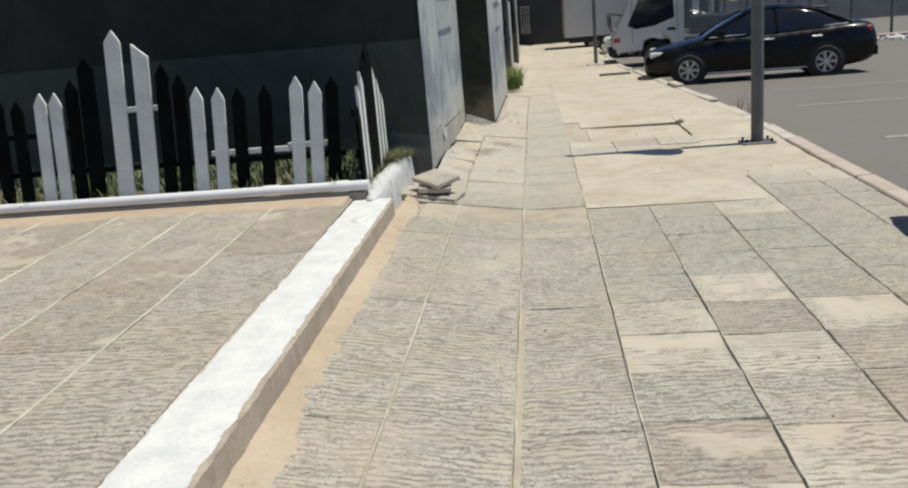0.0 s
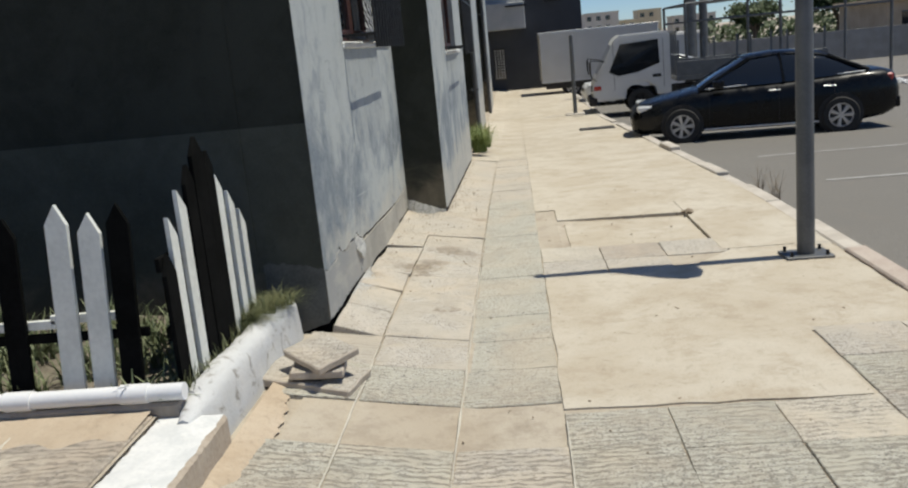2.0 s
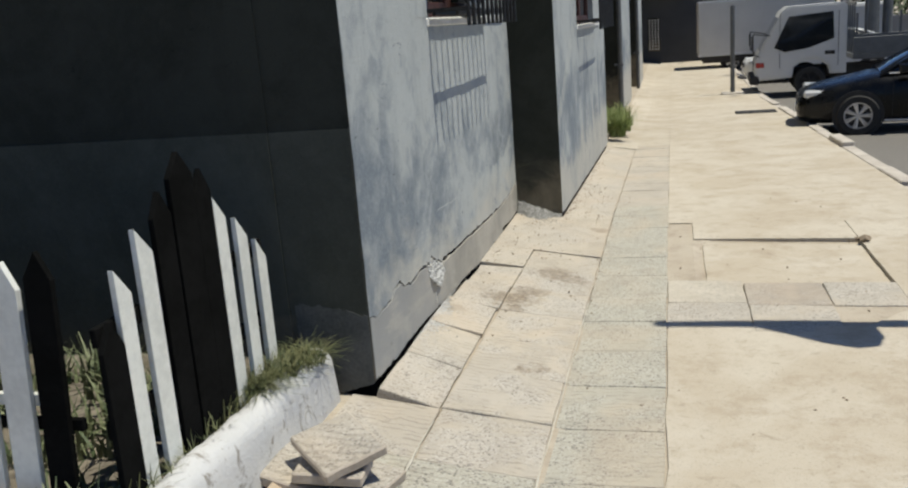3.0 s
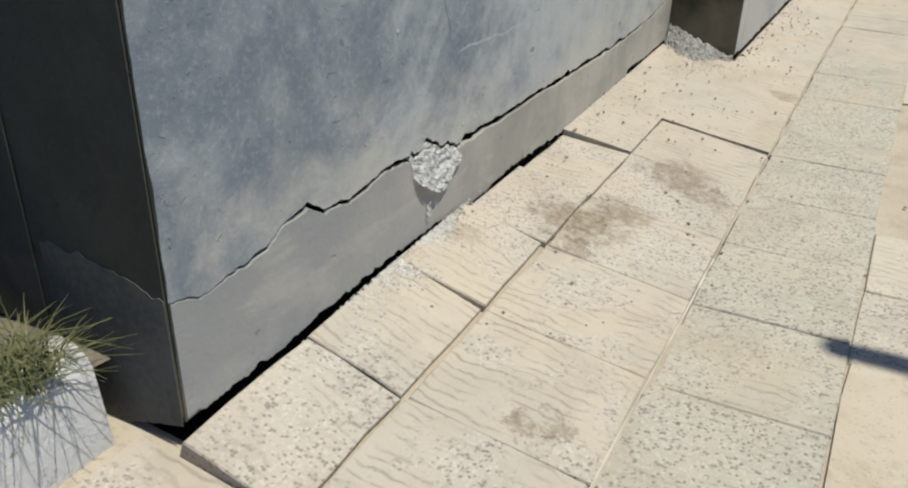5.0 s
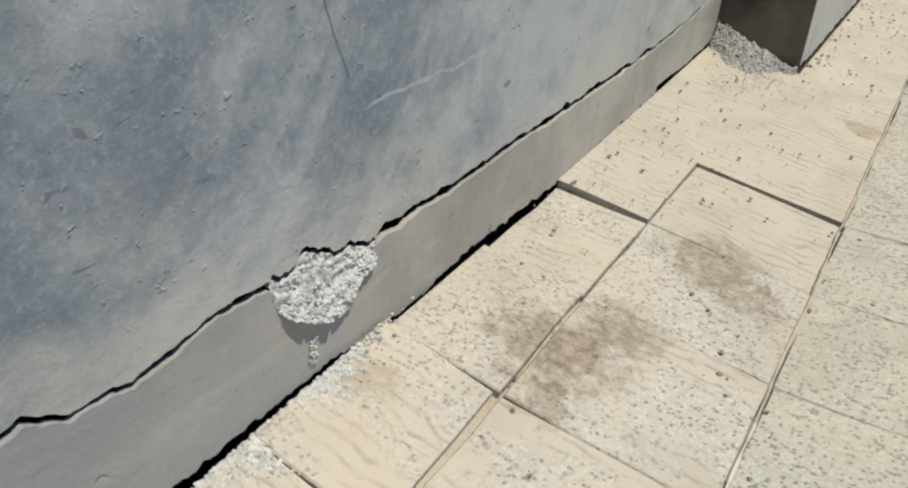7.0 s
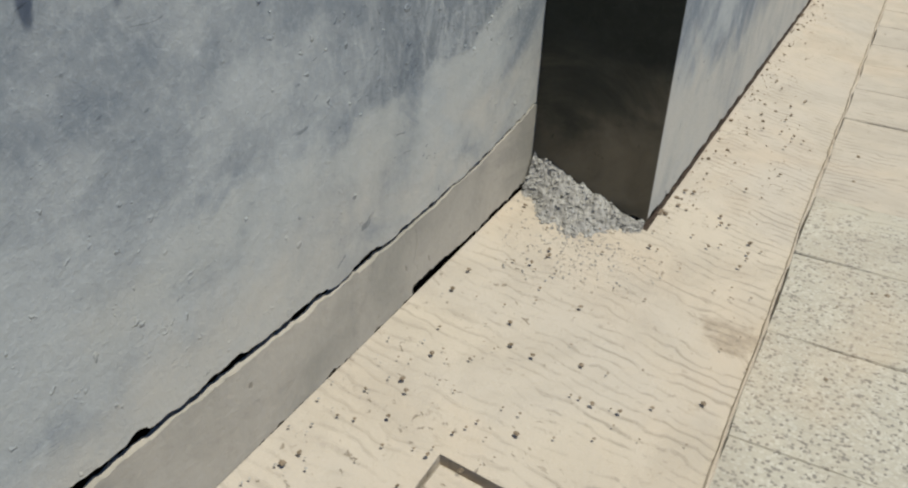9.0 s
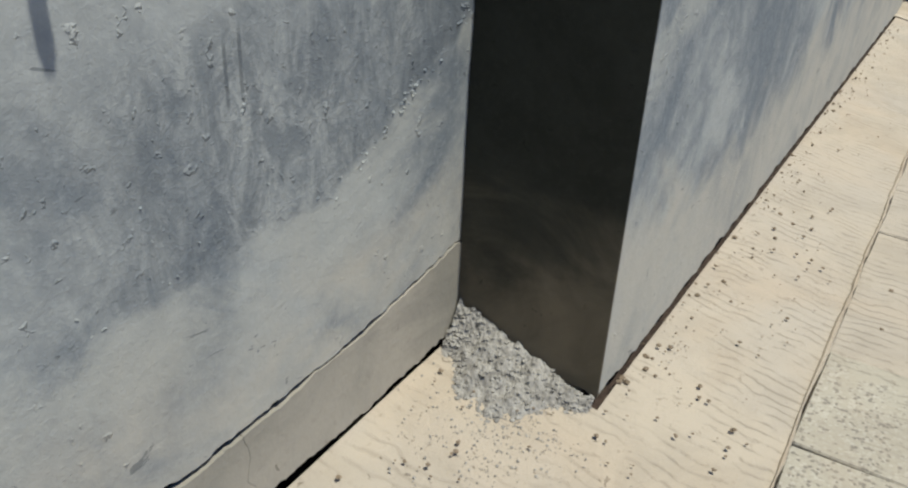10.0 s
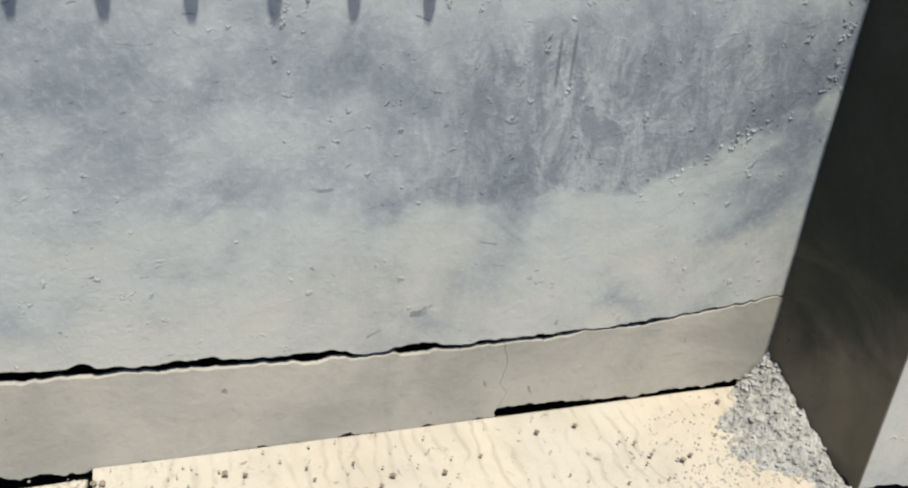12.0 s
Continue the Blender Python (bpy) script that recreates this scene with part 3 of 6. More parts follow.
tagged(part("wall_core", box(-12, WALL_X - 0.16, CORNER_Y + 0.16, 16.9, -0.6, TOP - 0.02), GAP_SHADE), "masonry core coloured shade-dark behind the cracked render", "wall", kind="structure")
bm = bmesh.new()
skin(bm, WALL_X, 0.05, CORNER_Y + 0.004, STEP_Y, crack_high, flat(W1[2]), 560)
skin(bm, WALL_X, 0.05, CORNER_Y + 0.004, W1[0], flat(W1[2]), flat(W1[3]), 4)
skin(bm, WALL_X, 0.05, W1[1], STEP_Y, flat(W1[2]), flat(W1[3]), 4)
skin(bm, WALL_X, 0.05, CORNER_Y + 0.004, STEP_Y, flat(W1[3]), flat(TOP), 4)
# faces turned down into the crack get the painted shade
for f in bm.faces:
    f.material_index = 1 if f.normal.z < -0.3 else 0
for k in range(34):                           # the hand-laid render undulates and its arris is worn
    bmesh.ops.bisect_plane(bm, geom=bm.verts[:] + bm.edges[:] + bm.faces[:], plane_co=(0, 0, 0.5 + 0.04 * k), plane_no=(0, 0, 1))
for v in bm.verts:
    if v.co.x > WALL_X - 0.01:
        v.co.x += 0.0045 * noise.noise(v.co * 2.3) + 0.0016 * noise.noise(v.co * 9.0)
    if v.co.y < CORNER_Y + 0.02:
        v.co.y += jag(v.co.z, 0.007, 5, 31) + jag(v.co.z, 0.004, 22, 32)
smooth(tagged(part("wall_east", bm, [GREY_PAINT, GAP_SHADE]), "weathered blue-grey painted render wall split by a long crack", "wall", kind="structure"), 30)
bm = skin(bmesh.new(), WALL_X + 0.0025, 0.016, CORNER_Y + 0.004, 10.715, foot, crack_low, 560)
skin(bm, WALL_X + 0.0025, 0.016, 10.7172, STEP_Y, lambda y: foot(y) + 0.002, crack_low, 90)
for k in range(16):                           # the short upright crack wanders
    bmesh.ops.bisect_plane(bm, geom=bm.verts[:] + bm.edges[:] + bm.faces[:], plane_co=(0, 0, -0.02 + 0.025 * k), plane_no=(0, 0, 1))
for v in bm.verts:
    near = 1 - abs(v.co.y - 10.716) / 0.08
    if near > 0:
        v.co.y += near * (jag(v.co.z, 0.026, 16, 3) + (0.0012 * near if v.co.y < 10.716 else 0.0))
# downward edges of the plinth get the same painted shade
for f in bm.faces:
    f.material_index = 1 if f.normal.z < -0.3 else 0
tagged(part("plinth", bm, [PLINTH, GAP_SHADE]), "smooth bare cement plinth broken away below the crack", "plinth", kind="structure")


def south_foot(x):
    return 0.185 + 0.30 * min(0.0, x + 0.95) + jag(x, 0.012, 12, 9)


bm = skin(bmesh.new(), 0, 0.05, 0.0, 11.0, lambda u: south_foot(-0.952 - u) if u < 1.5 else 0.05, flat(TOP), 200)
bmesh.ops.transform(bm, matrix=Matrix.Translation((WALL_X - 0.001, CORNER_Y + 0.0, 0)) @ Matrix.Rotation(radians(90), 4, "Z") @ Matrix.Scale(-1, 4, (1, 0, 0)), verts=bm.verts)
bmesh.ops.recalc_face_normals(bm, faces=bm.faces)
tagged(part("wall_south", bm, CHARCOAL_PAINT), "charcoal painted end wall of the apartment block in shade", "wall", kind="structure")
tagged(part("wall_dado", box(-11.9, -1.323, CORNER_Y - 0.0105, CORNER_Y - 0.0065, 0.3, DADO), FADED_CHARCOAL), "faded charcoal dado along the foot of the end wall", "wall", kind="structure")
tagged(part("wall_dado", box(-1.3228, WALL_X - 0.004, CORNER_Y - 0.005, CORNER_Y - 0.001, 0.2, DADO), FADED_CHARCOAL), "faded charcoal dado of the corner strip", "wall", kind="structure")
bm = bmesh.new()                              # the cement plinth turns the corner, darker than along the east wall, its top edge broken and flaking
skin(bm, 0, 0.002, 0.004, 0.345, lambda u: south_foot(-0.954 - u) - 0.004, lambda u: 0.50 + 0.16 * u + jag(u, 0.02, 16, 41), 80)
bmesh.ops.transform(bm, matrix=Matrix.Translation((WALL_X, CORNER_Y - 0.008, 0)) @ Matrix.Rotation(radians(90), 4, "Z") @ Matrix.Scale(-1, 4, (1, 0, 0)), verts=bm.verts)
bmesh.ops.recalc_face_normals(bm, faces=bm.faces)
tagged(part("plinth_return", bm, DARK_CEMENT), "dark cement plinth turning the wall corner", "plinth", kind="structure")
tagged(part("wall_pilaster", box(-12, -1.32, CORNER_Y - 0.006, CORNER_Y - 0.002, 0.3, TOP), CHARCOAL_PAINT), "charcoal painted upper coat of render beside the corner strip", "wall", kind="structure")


def step_foot(y):
    return gz(STEP_X, y) + 0.015 + jag(y, 0.022, 9, 12)


bm = bmesh.new()
skin(bm, STEP_X, 0.04, STEP_Y + 0.004, STEP_END, step_foot, flat(W2[2]), 300)
skin(bm, STEP_X, 0.17, STEP_Y + 0.004, W2[0], flat(W2[2]), flat(W2[3]), 2)
skin(bm, STEP_X, 0.17, W2[1], STEP_END, flat(W2[2]), flat(W2[3]), 2)
skin(bm, STEP_X, 0.17, STEP_Y + 0.004, STEP_END, flat(W2[3]), flat(TOP), 2)
tagged(part("wall_step", bm, GREY_PAINT), "weathered blue-grey painted wall of the projecting bay", "wall", kind="structure")
tagged(part("wall_step_core", box(WALL_X, STEP_X - 0.17, STEP_Y + 0.06, STEP_END - 0.01, -0.5, TOP - 0.02), GAP_SHADE), "masonry core of the projecting bay, coloured shade-dark", "wall", kind="structure")
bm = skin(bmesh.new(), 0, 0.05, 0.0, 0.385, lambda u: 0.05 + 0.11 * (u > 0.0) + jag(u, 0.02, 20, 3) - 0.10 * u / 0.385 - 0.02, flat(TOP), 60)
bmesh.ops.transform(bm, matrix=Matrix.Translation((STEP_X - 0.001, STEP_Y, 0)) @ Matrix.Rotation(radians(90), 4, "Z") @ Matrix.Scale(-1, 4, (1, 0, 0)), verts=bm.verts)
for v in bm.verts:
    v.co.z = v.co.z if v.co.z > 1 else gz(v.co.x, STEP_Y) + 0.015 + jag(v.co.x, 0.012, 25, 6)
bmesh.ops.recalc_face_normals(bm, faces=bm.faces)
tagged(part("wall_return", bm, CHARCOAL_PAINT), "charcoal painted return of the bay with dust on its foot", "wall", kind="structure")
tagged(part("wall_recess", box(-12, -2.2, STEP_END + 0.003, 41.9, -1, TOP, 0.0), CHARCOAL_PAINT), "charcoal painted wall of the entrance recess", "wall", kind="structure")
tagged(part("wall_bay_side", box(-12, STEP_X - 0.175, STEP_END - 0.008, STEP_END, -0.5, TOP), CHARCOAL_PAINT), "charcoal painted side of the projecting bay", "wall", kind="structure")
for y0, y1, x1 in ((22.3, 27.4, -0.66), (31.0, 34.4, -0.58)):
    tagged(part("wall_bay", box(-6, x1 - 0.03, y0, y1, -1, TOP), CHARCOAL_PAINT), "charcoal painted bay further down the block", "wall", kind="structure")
    tagged(part("wall_bay_face", box(x1 - 0.03, x1, y0 + 0.002, y1, -0.6, TOP), GREY_PAINT), "blue-grey painted sunlit face of a far bay", "wall", kind="structure")
tagged(part("roof_slab", box(-12.2, STEP_X + 0.12, CORNER_Y - 0.1, 34.6, TOP + 0.003, TOP + 0.3), ROOF_GREY), "flat concrete roof slab of the apartment block", "roof", kind="structure")


def window(name, x, win, label):
    """A barred window with a projecting iron cage, in a wall that faces +x."""
    y0, y1, z0, z1 = win
    w = empty(name, label, "window", Matrix.Translation((x, (y0 + y1) / 2, z0)), kind="structure")

    def piece(nm, bm, material, lab="", parent=w):
        bmesh.ops.translate(bm, verts=bm.verts, vec=-Vector((x, (y0 + y1) / 2, z0)))
        return part(nm, bm, material, parent, lab)

    # dark panel: the unlit room is only its colour
    piece("backing", box(x - 0.165, x - 0.15, y0, y1, z0, z1), GAP_SHADE, "panel coloured dark for the unlit room behind the window")
    piece("sill", roughen(box(x - 0.12, x + 0.012, y0 - 0.04, y1 + 0.75, z0 - 0.05, z0 - 0.003, 0.008), 0.003, 9), WHITEWASH, "whitewashed concrete sill")
    mid = (y0 + y1) / 2
    for a, b in ((y0, mid - 0.01), (mid + 0.01, y1)):
        bm = bmesh.new()
        add_box(bm, x - 0.11, x - 0.06, a, a + 0.07, z0, z1, 0.005)
        add_box(bm, x - 0.11, x - 0.06, b - 0.07, b, z0, z1, 0.005)
        add_box(bm, x - 0.108, x - 0.062, a + 0.07, b - 0.07, z0, z0 + 0.09, 0.005)
        add_box(bm, x - 0.108, x - 0.062, a + 0.07, b - 0.07, z1 - 0.07, z1, 0.005)
        leaf = piece("window_frame", bm, RED_WOOD, "red-brown wooden casement")
        bm = box(x - 0.09, x - 0.084, a + 0.07, b - 0.07, z0 + 0.09, z1 - 0.07)
        pane = piece("pane", bm, DARK_GLASS, "dark glass pane", leaf)
        pane.parent = leaf
    d = x + 0.235
    n = round((y1 - y0) / 0.14)
    piece("cage_rail", box(x + 0.162, x + 0.178, y0, y1, z0 + 0.003, z0 + 0.028, 0.003), BLACK_IRON, "black flat iron rail")
    piece("cage_rail", box(x + 0.028, x + 0.046, y0, y1, z0 + 0.005, z0 + 0.03, 0.003), BLACK_IRON)
    for z in (z0 + 0.55, z1 - 0.05):
        piece("cage_rail", box(d - 0.012, d + 0.012, y0, y1, z, z + 0.02), BLACK_IRON)
    for y in (y0, y1):
        for z in (z0 + 0.02, z1 - 0.04):
            piece("cage_arm", box(x - 0.02, d, y - 0.012, y + 0.012, z, z + 0.024), BLACK_IRON)
    for i in range(n + 1):
        y = y0 + (y1 - y0) * i / n
        piece("cage_bar", rod((d, y, z0 - 0.06), (d, y, z1), 0.012, 6), BLACK_IRON)
    for i in range(1, n, 3):                  # scrolls between the bars
        bm = bmesh.new()
        yc = y0 + (y1 - y0) * (i + 0.5) / n
        pts = [(yc + 0.06 * math.cos(a) * (1 - a / 14), z0 + 0.85 + 0.10 * math.sin(a) * (1 - a / 14)) for a in [k * 0.6 for k in range(16)]]
        for (ya, za), (yb, zb) in zip(pts, pts[1:]):
            add_rod(bm, (d, ya, za), (d, yb, zb), 0.006, 5)
        piece("scroll", bm, BLACK_IRON)
    return w


window_1 = window("window_1", WALL_X, W1, "barred red-brown window with a projecting black iron cage")
window("window_2", STEP_X, W2, "barred window of the projecting bay with an iron cage")


def zebra():
    """A black and white striped curtain behind the bars."""
    m = mat("zebra_cloth", (0.5, 0.5, 0.48), 0.9)
    g = Graph(m)
    g.color(g.mix(g.ramp(g.wave(9.0, 5.0, 2.0, g.scaled(1, 1, 1), "DIAGONAL"), 0.4, 0.6), (0.015, 0.015, 0.015), (0.6, 0.6, 0.57)))
    return m


bm = sheet(0, 0.5, 0, 0.5, 16, 4, lambda x, y: 0.012 * math.sin(x * 50))
bmesh.ops.transform(bm, matrix=Matrix.Translation((WALL_X + 0.04, 9.80, 1.765)) @ Matrix(((0, 0, 1, 0), (1, 0, 0, 0), (0, 1, 0, 0), (0, 0, 0, 1))), verts=bm.verts)
bmesh.ops.solidify(bm, geom=bm.faces[:], thickness=0.006)
tagged(part("cloth", bm, zebra()), "black and white striped cloth standing on the window sill", "cloth")

for x, y in ((-0.62, 21.9), (-0.60, 30.6)):
    pipe = empty("downpipe", "grey painted steel downpipe beside a far bay", "pipe", Matrix.Translation((x, y, gz(x, y))), group="downpipes of the block")
    part("tube", rod((0, 0, -0.03), (0, 0, TOP), 0.05, 12), STEEL_GREY, pipe)
    for z in (1.0, 3.0, 5.0):
        part("bracket", box(-0.11, 0.06, -0.06, 0.06, z, z + 0.04), STEEL_GREY, pipe)


# ---- low white kerbs, terrace and fence ----
def long_block(x0, x1, y0, y1, z0, z1, n, amount, seed=0.0, top=None):
    """A hand-made concrete kerb with uneven edges."""
    bm = bmesh.new()
    rows = []
    for i in range(n + 1):
        y = y0 + (y1 - y0) * i / n
        rag = [jag(y, amount, 9, seed + k) + jag(y, amount * 0.5, 33, seed + k + 9) for k in range(4)]
        h = z1 if top is None else top(y)
        ring = [(x0, z0), (x0, h - 0.012 + rag[0]), (x0 + 0.015 + rag[1], h), ((x0 + x1) / 2, h + 0.003), (x1 - 0.015 + rag[2], h), (x1 + rag[3] * 0.6, h - 0.014), (x1 + rag[2] * 0.5, (z0 + h) / 2), (x1, z0)]
        rows.append([bm.verts.new((px, y, pz)) for px, pz in ring])
    for p, q in zip(rows, rows[1:]):
        for k in range(7):
            f = bm.faces.new((p[k], q[k], q[k + 1], p[k + 1]))
            f.material_index = 1 if k >= 4 else 0
    bm.faces.new(rows[0])
    bm.faces.new(rows[-1][::-1])
    bmesh.ops.recalc_face_normals(bm, faces=bm.faces)
    return bm


kerb = tagged(part("white_kerb", long_block(-1.36, -1.06, -4, 6.06, 0.0, 0.282, 640, 0.012), [WHITEWASH, MUDDY_SIDE]), "whitewashed concrete kerb with a bare muddy side", "kerb", kind="structure")


bm = bmesh.new()
bmesh.ops.create_icosphere(bm, subdivisions=3, radius=1.0, matrix=Matrix.Translation((-1.18, 5.42, 0.284)) @ Matrix.Diagonal((0.055, 0.075, 0.018, 1)))
smooth(tagged(part("whitewash_lump", roughen(bm, 0.008, 30), WHITEWASH), "dried lump of whitewash on the kerb", "paint lump"), 60)


def terrace_height(x, y):
    return 0.262 + 0.045 * max(0, min(y, 6.2)) / 6.1


terrace = tagged(part("terrace", sheet(-9, -1.35, -4, 6.2, 20, 20, lambda x, y: terrace_height(x, y) - 0.012), MORTAR), "raised terrace of ribbed pavers behind the white kerb", "pavement", kind="structure")
tagged(part("garden_ground", roughen(sheet(-9, -1.15, 6.16, CORNER_Y, 90, 18, lambda x, y: 0.30), 0.03, 5), SOIL), "dry weedy garden soil behind the picket fence", "ground", kind="structure")


def low_kerb():
    bm = bmesh.new()
    rows = []
    n = 60
    for i in range(n + 1):
        u = i / n
        y = 5.98 + 1.52 * u
        cx = -1.215 + 0.025 * u
        w = 0.078 * min(1.0, 0.35 + u * 5)
        top = 0.30 + 0.075 * min(1.0, u * 6) + jag(y, 0.012, 5, 21)
        ring = []
        for k in range(10):
            a = math.pi * k / 9
            ring.append((cx + w * math.cos(a) * (1 + jag(y, 0.08, 12, k)), 0.27 + (top - 0.27) * math.sin(a) ** 0.7 + jag(y, 0.006, 18, k)))
        ring = [(cx + w + 0.02, 0.05)] + ring + [(cx - w, 0.05)]
        rows.append([bm.verts.new((px, y, pz)) for px, pz in ring])
    for p, q in zip(rows, rows[1:]):
        for k in range(11):
            bm.faces.new((p[k], q[k], q[k + 1], p[k + 1]))
    bm.faces.new(rows[0])
    bm.faces.new(rows[-1][::-1])
    bmesh.ops.recalc_face_normals(bm, faces=bm.faces)
    return bm


smooth(tagged(part("garden_kerb", low_kerb(), MUDDY_WHITE), "rounded whitewashed garden kerb splashed with mud", "kerb", kind="structure"), 60)
ledge = box(-9, -1.25, 6.06, 6.2, 0.1, 0.345, 0.01)
tagged(part("garden_ledge", roughen(ledge, 0.004, 4), MUDDY_SIDE), "low bare concrete ledge under the fence", "kerb", kind="structure")
pipe = empty("white_pipe", "white plastic pipe lying along the foot of the fence", "pipe", Matrix.Translation((-5, 6.085, 0.385)))
part("tube", rod((-4, 0, 0), (3.77, 0, 0), 0.036, 16), WHITE_PLASTIC, pipe)
for x in (3.0, 3.5, 0.4):
    part("coupling", rod((x, 0, 0), (x + 0.12, 0, 0), 0.042, 16), WHITE_PLASTIC, pipe)
for ob in pipe.children:
    smooth(ob)


fence = empty("picket_fence", "garden picket fence of black and white wooden boards", "fence", Matrix.Translation((-1.3, 6.2, 0.33)))


def picket(width, height, black, m, slant=False):
    """A pointed fence board standing at the pose m."""
    w = width / 2
    tip = [(w, height - 0.085), (0.0, height), (-w, height - 0.085)] if not slant else [(w, height - 0.09), (-w, height)]
    bm = prism([(-w, 0), (w, 0)] + tip, 0.022)
    bmesh.ops.bevel(bm, geom=bm.edges[:], offset=0.002, segments=1, affect="EDGES")
    ob = part("picket", bm, BLACK_PICKET if black else WHITE_PICKET, fence, ("black" if black else "white") + " painted pointed picket")
    ob.matrix_basis = Matrix.Translation((1.3, -6.2, -0.33)) @ m
    return ob


B, W = True, False
FRONT = [(-4.45, 1.15, B), (-4.27, 1.16, W), (-4.1, 1.16, W), (-3.95, 1.2, B), (-3.80, 1.15, B), (-3.62, 1.19, W), (-3.49, 1.185, W), (-3.36, 1.27, B), (-3.22, 1.42, B), (-2.985, 1.59, W), (-2.80, 1.48, W), (-2.66, 1.33, B), (-2.545, 1.25, B), (-2.43, 1.145, W), (-2.27, 1.13, W), (-2.12, 1.12, B), (-1.925, 1.125, B), (-1.69, 1.165, W), (-1.558, 1.12, W), (-1.43, 1.15, B)]
for i, (x, top, black) in enumerate(FRONT):
    lean = 1.2 * noise.noise(Vector((x * 9, 1, 1)))
    picket(0.095 if top < 1.4 else 0.12, top - 0.33, black, pose(x - 0.008 - (top - 0.345) * 0.079, 6.2, 0.345, 0, lean + 4.5, 0), slant=(x == -2.80))
for x0, x1, z, black in ((-4.5, -3.44, 0.87, B), (-3.10, -2.70, 1.01, W), (-2.40, -1.80, 0.645, W), (-1.82, -1.46, 0.665, W), (-4.5, -1.4, 0.585, B)):
    part("rail", box(x0 + 1.3, x1 + 1.3, 0.024, 0.045, z - 0.33, z - 0.29, 0.003), BLACK_PICKET if black else WHITE_PICKET, fence, ("black" if black else "white") + " painted rail")
SIDE = [(6.27, 0.92, B, 0.11), (6.36, 1.065, W, 0.075), (6.50, 1.16, W, 0.085), (6.625, 1.25, B, 0.11), (6.77, 1.36, B, 0.15), (6.90, 1.28, B, 0.11), (7.00, 1.16, W, 0.08), (7.15, 1.05, W, 0.08), (7.29, 0.93, W, 0.075)]
for y, top, black, wd in SIDE:
    picket(wd, top - 0.33, black, pose(-1.285, y, 0.33, 0, 1.0, 90), slant=not black)
for z in (0.55, 0.85):
    part("rail", box(-0.035, -0.012, 0.04, 1.16, z - 0.33, z - 0.27, 0.003), BLACK_PICKET, fence, "black painted rail")


# ---- plants ----
def tuft(name, label, spots, n, height, lean, material, width=0.006, seed=1, category="grass"):
    """Arching blades springing from the given spots."""
    r = random.Random(seed)
    verts, faces = [], []
    for cx, cy, cz, rad in spots:
        for _ in range(n):
            a, q = r.uniform(0, 2 * math.pi), rad * math.sqrt(r.random())
            px, py = cx + q * math.cos(a), cy + q * math.sin(a)
            h, l = height * r.uniform(0.5, 1.1), lean * r.uniform(0.2, 1.1)
            b = r.uniform(0, 2 * math.pi)
            dx, dy = math.cos(b), math.sin(b)
            base = len(verts)
            for k in range(4):
                t = k / 3
                w = width * (1 - t * 0.85)
                out = l * t * t
                z = cz + h * (t - 0.45 * t * t * min(1.5, l / max(h, 0.01)))
                verts += [(px + dx * out - dy * w, py + dy * out + dx * w, z), (px + dx * out + dy * w, py + dy * out - dx * w, z)]
            for k in range(3):
                faces.append((base + 2 * k, base + 2 * k + 1, base + 2 * k + 3, base + 2 * k + 2))
    me = bpy.data.meshes.new(name)
    me.from_pydata(verts, [], faces)
    me.materials.append(material)
    return tagged(new(name, me), label, category, kind="stuff")


tuft("dry_grass", "half-dry grass tuft drooping over the garden kerb", [(-1.19, 7.36, 0.36, 0.10), (-1.22, 7.2, 0.36, 0.07), (-1.25, 7.05, 0.35, 0.05)], 300, 0.13, 0.21, DRY_GRASS, 0.0026, 2)
tuft("weeds", "dry weeds growing along the foot of the pickets", [(-1.29 + 0.03 * k % 0.06, 6.2 + 0.16 * k, 0.31, 0.06) for k in range(7)], 40, 0.13, 0.09, DRY_GRASS, 0.004, 3)
tuft("weeds", "weeds and low leaves in the shaded garden bed", [(-4.3 + 0.22 * k, 6.55 + 0.3 * math.sin(k * 2.3), 0.29, 0.16) for k in range(14)], 80, 0.21, 0.16, IVY, 0.010, 4)
tuft("weeds", "green weeds growing along the foot of the end wall", [(-4.4 + 0.19 * k, 7.15 + 0.16 * math.sin(k * 1.7), 0.29, 0.15) for k in range(16)], 90, 0.22, 0.14, IVY, 0.009, 14)
tuft("grass", "fresh green grass tuft at the corner of the bay", [(-0.50, 18.2, -0.10, 0.22), (-0.55, 19.2, -0.14, 0.25), (-0.45, 17.5, -0.09, 0.12)], 320, 0.44, 0.30, GREEN_GRASS, 0.008, 5)
tuft("dry_weed", "dry twiggy weed growing by the kerb", [(2.62, 11.9, -0.16, 0.06), (2.7, 11.6, -0.16, 0.05)], 16, 0.42, 0.22, DIRT, 0.005, 6)


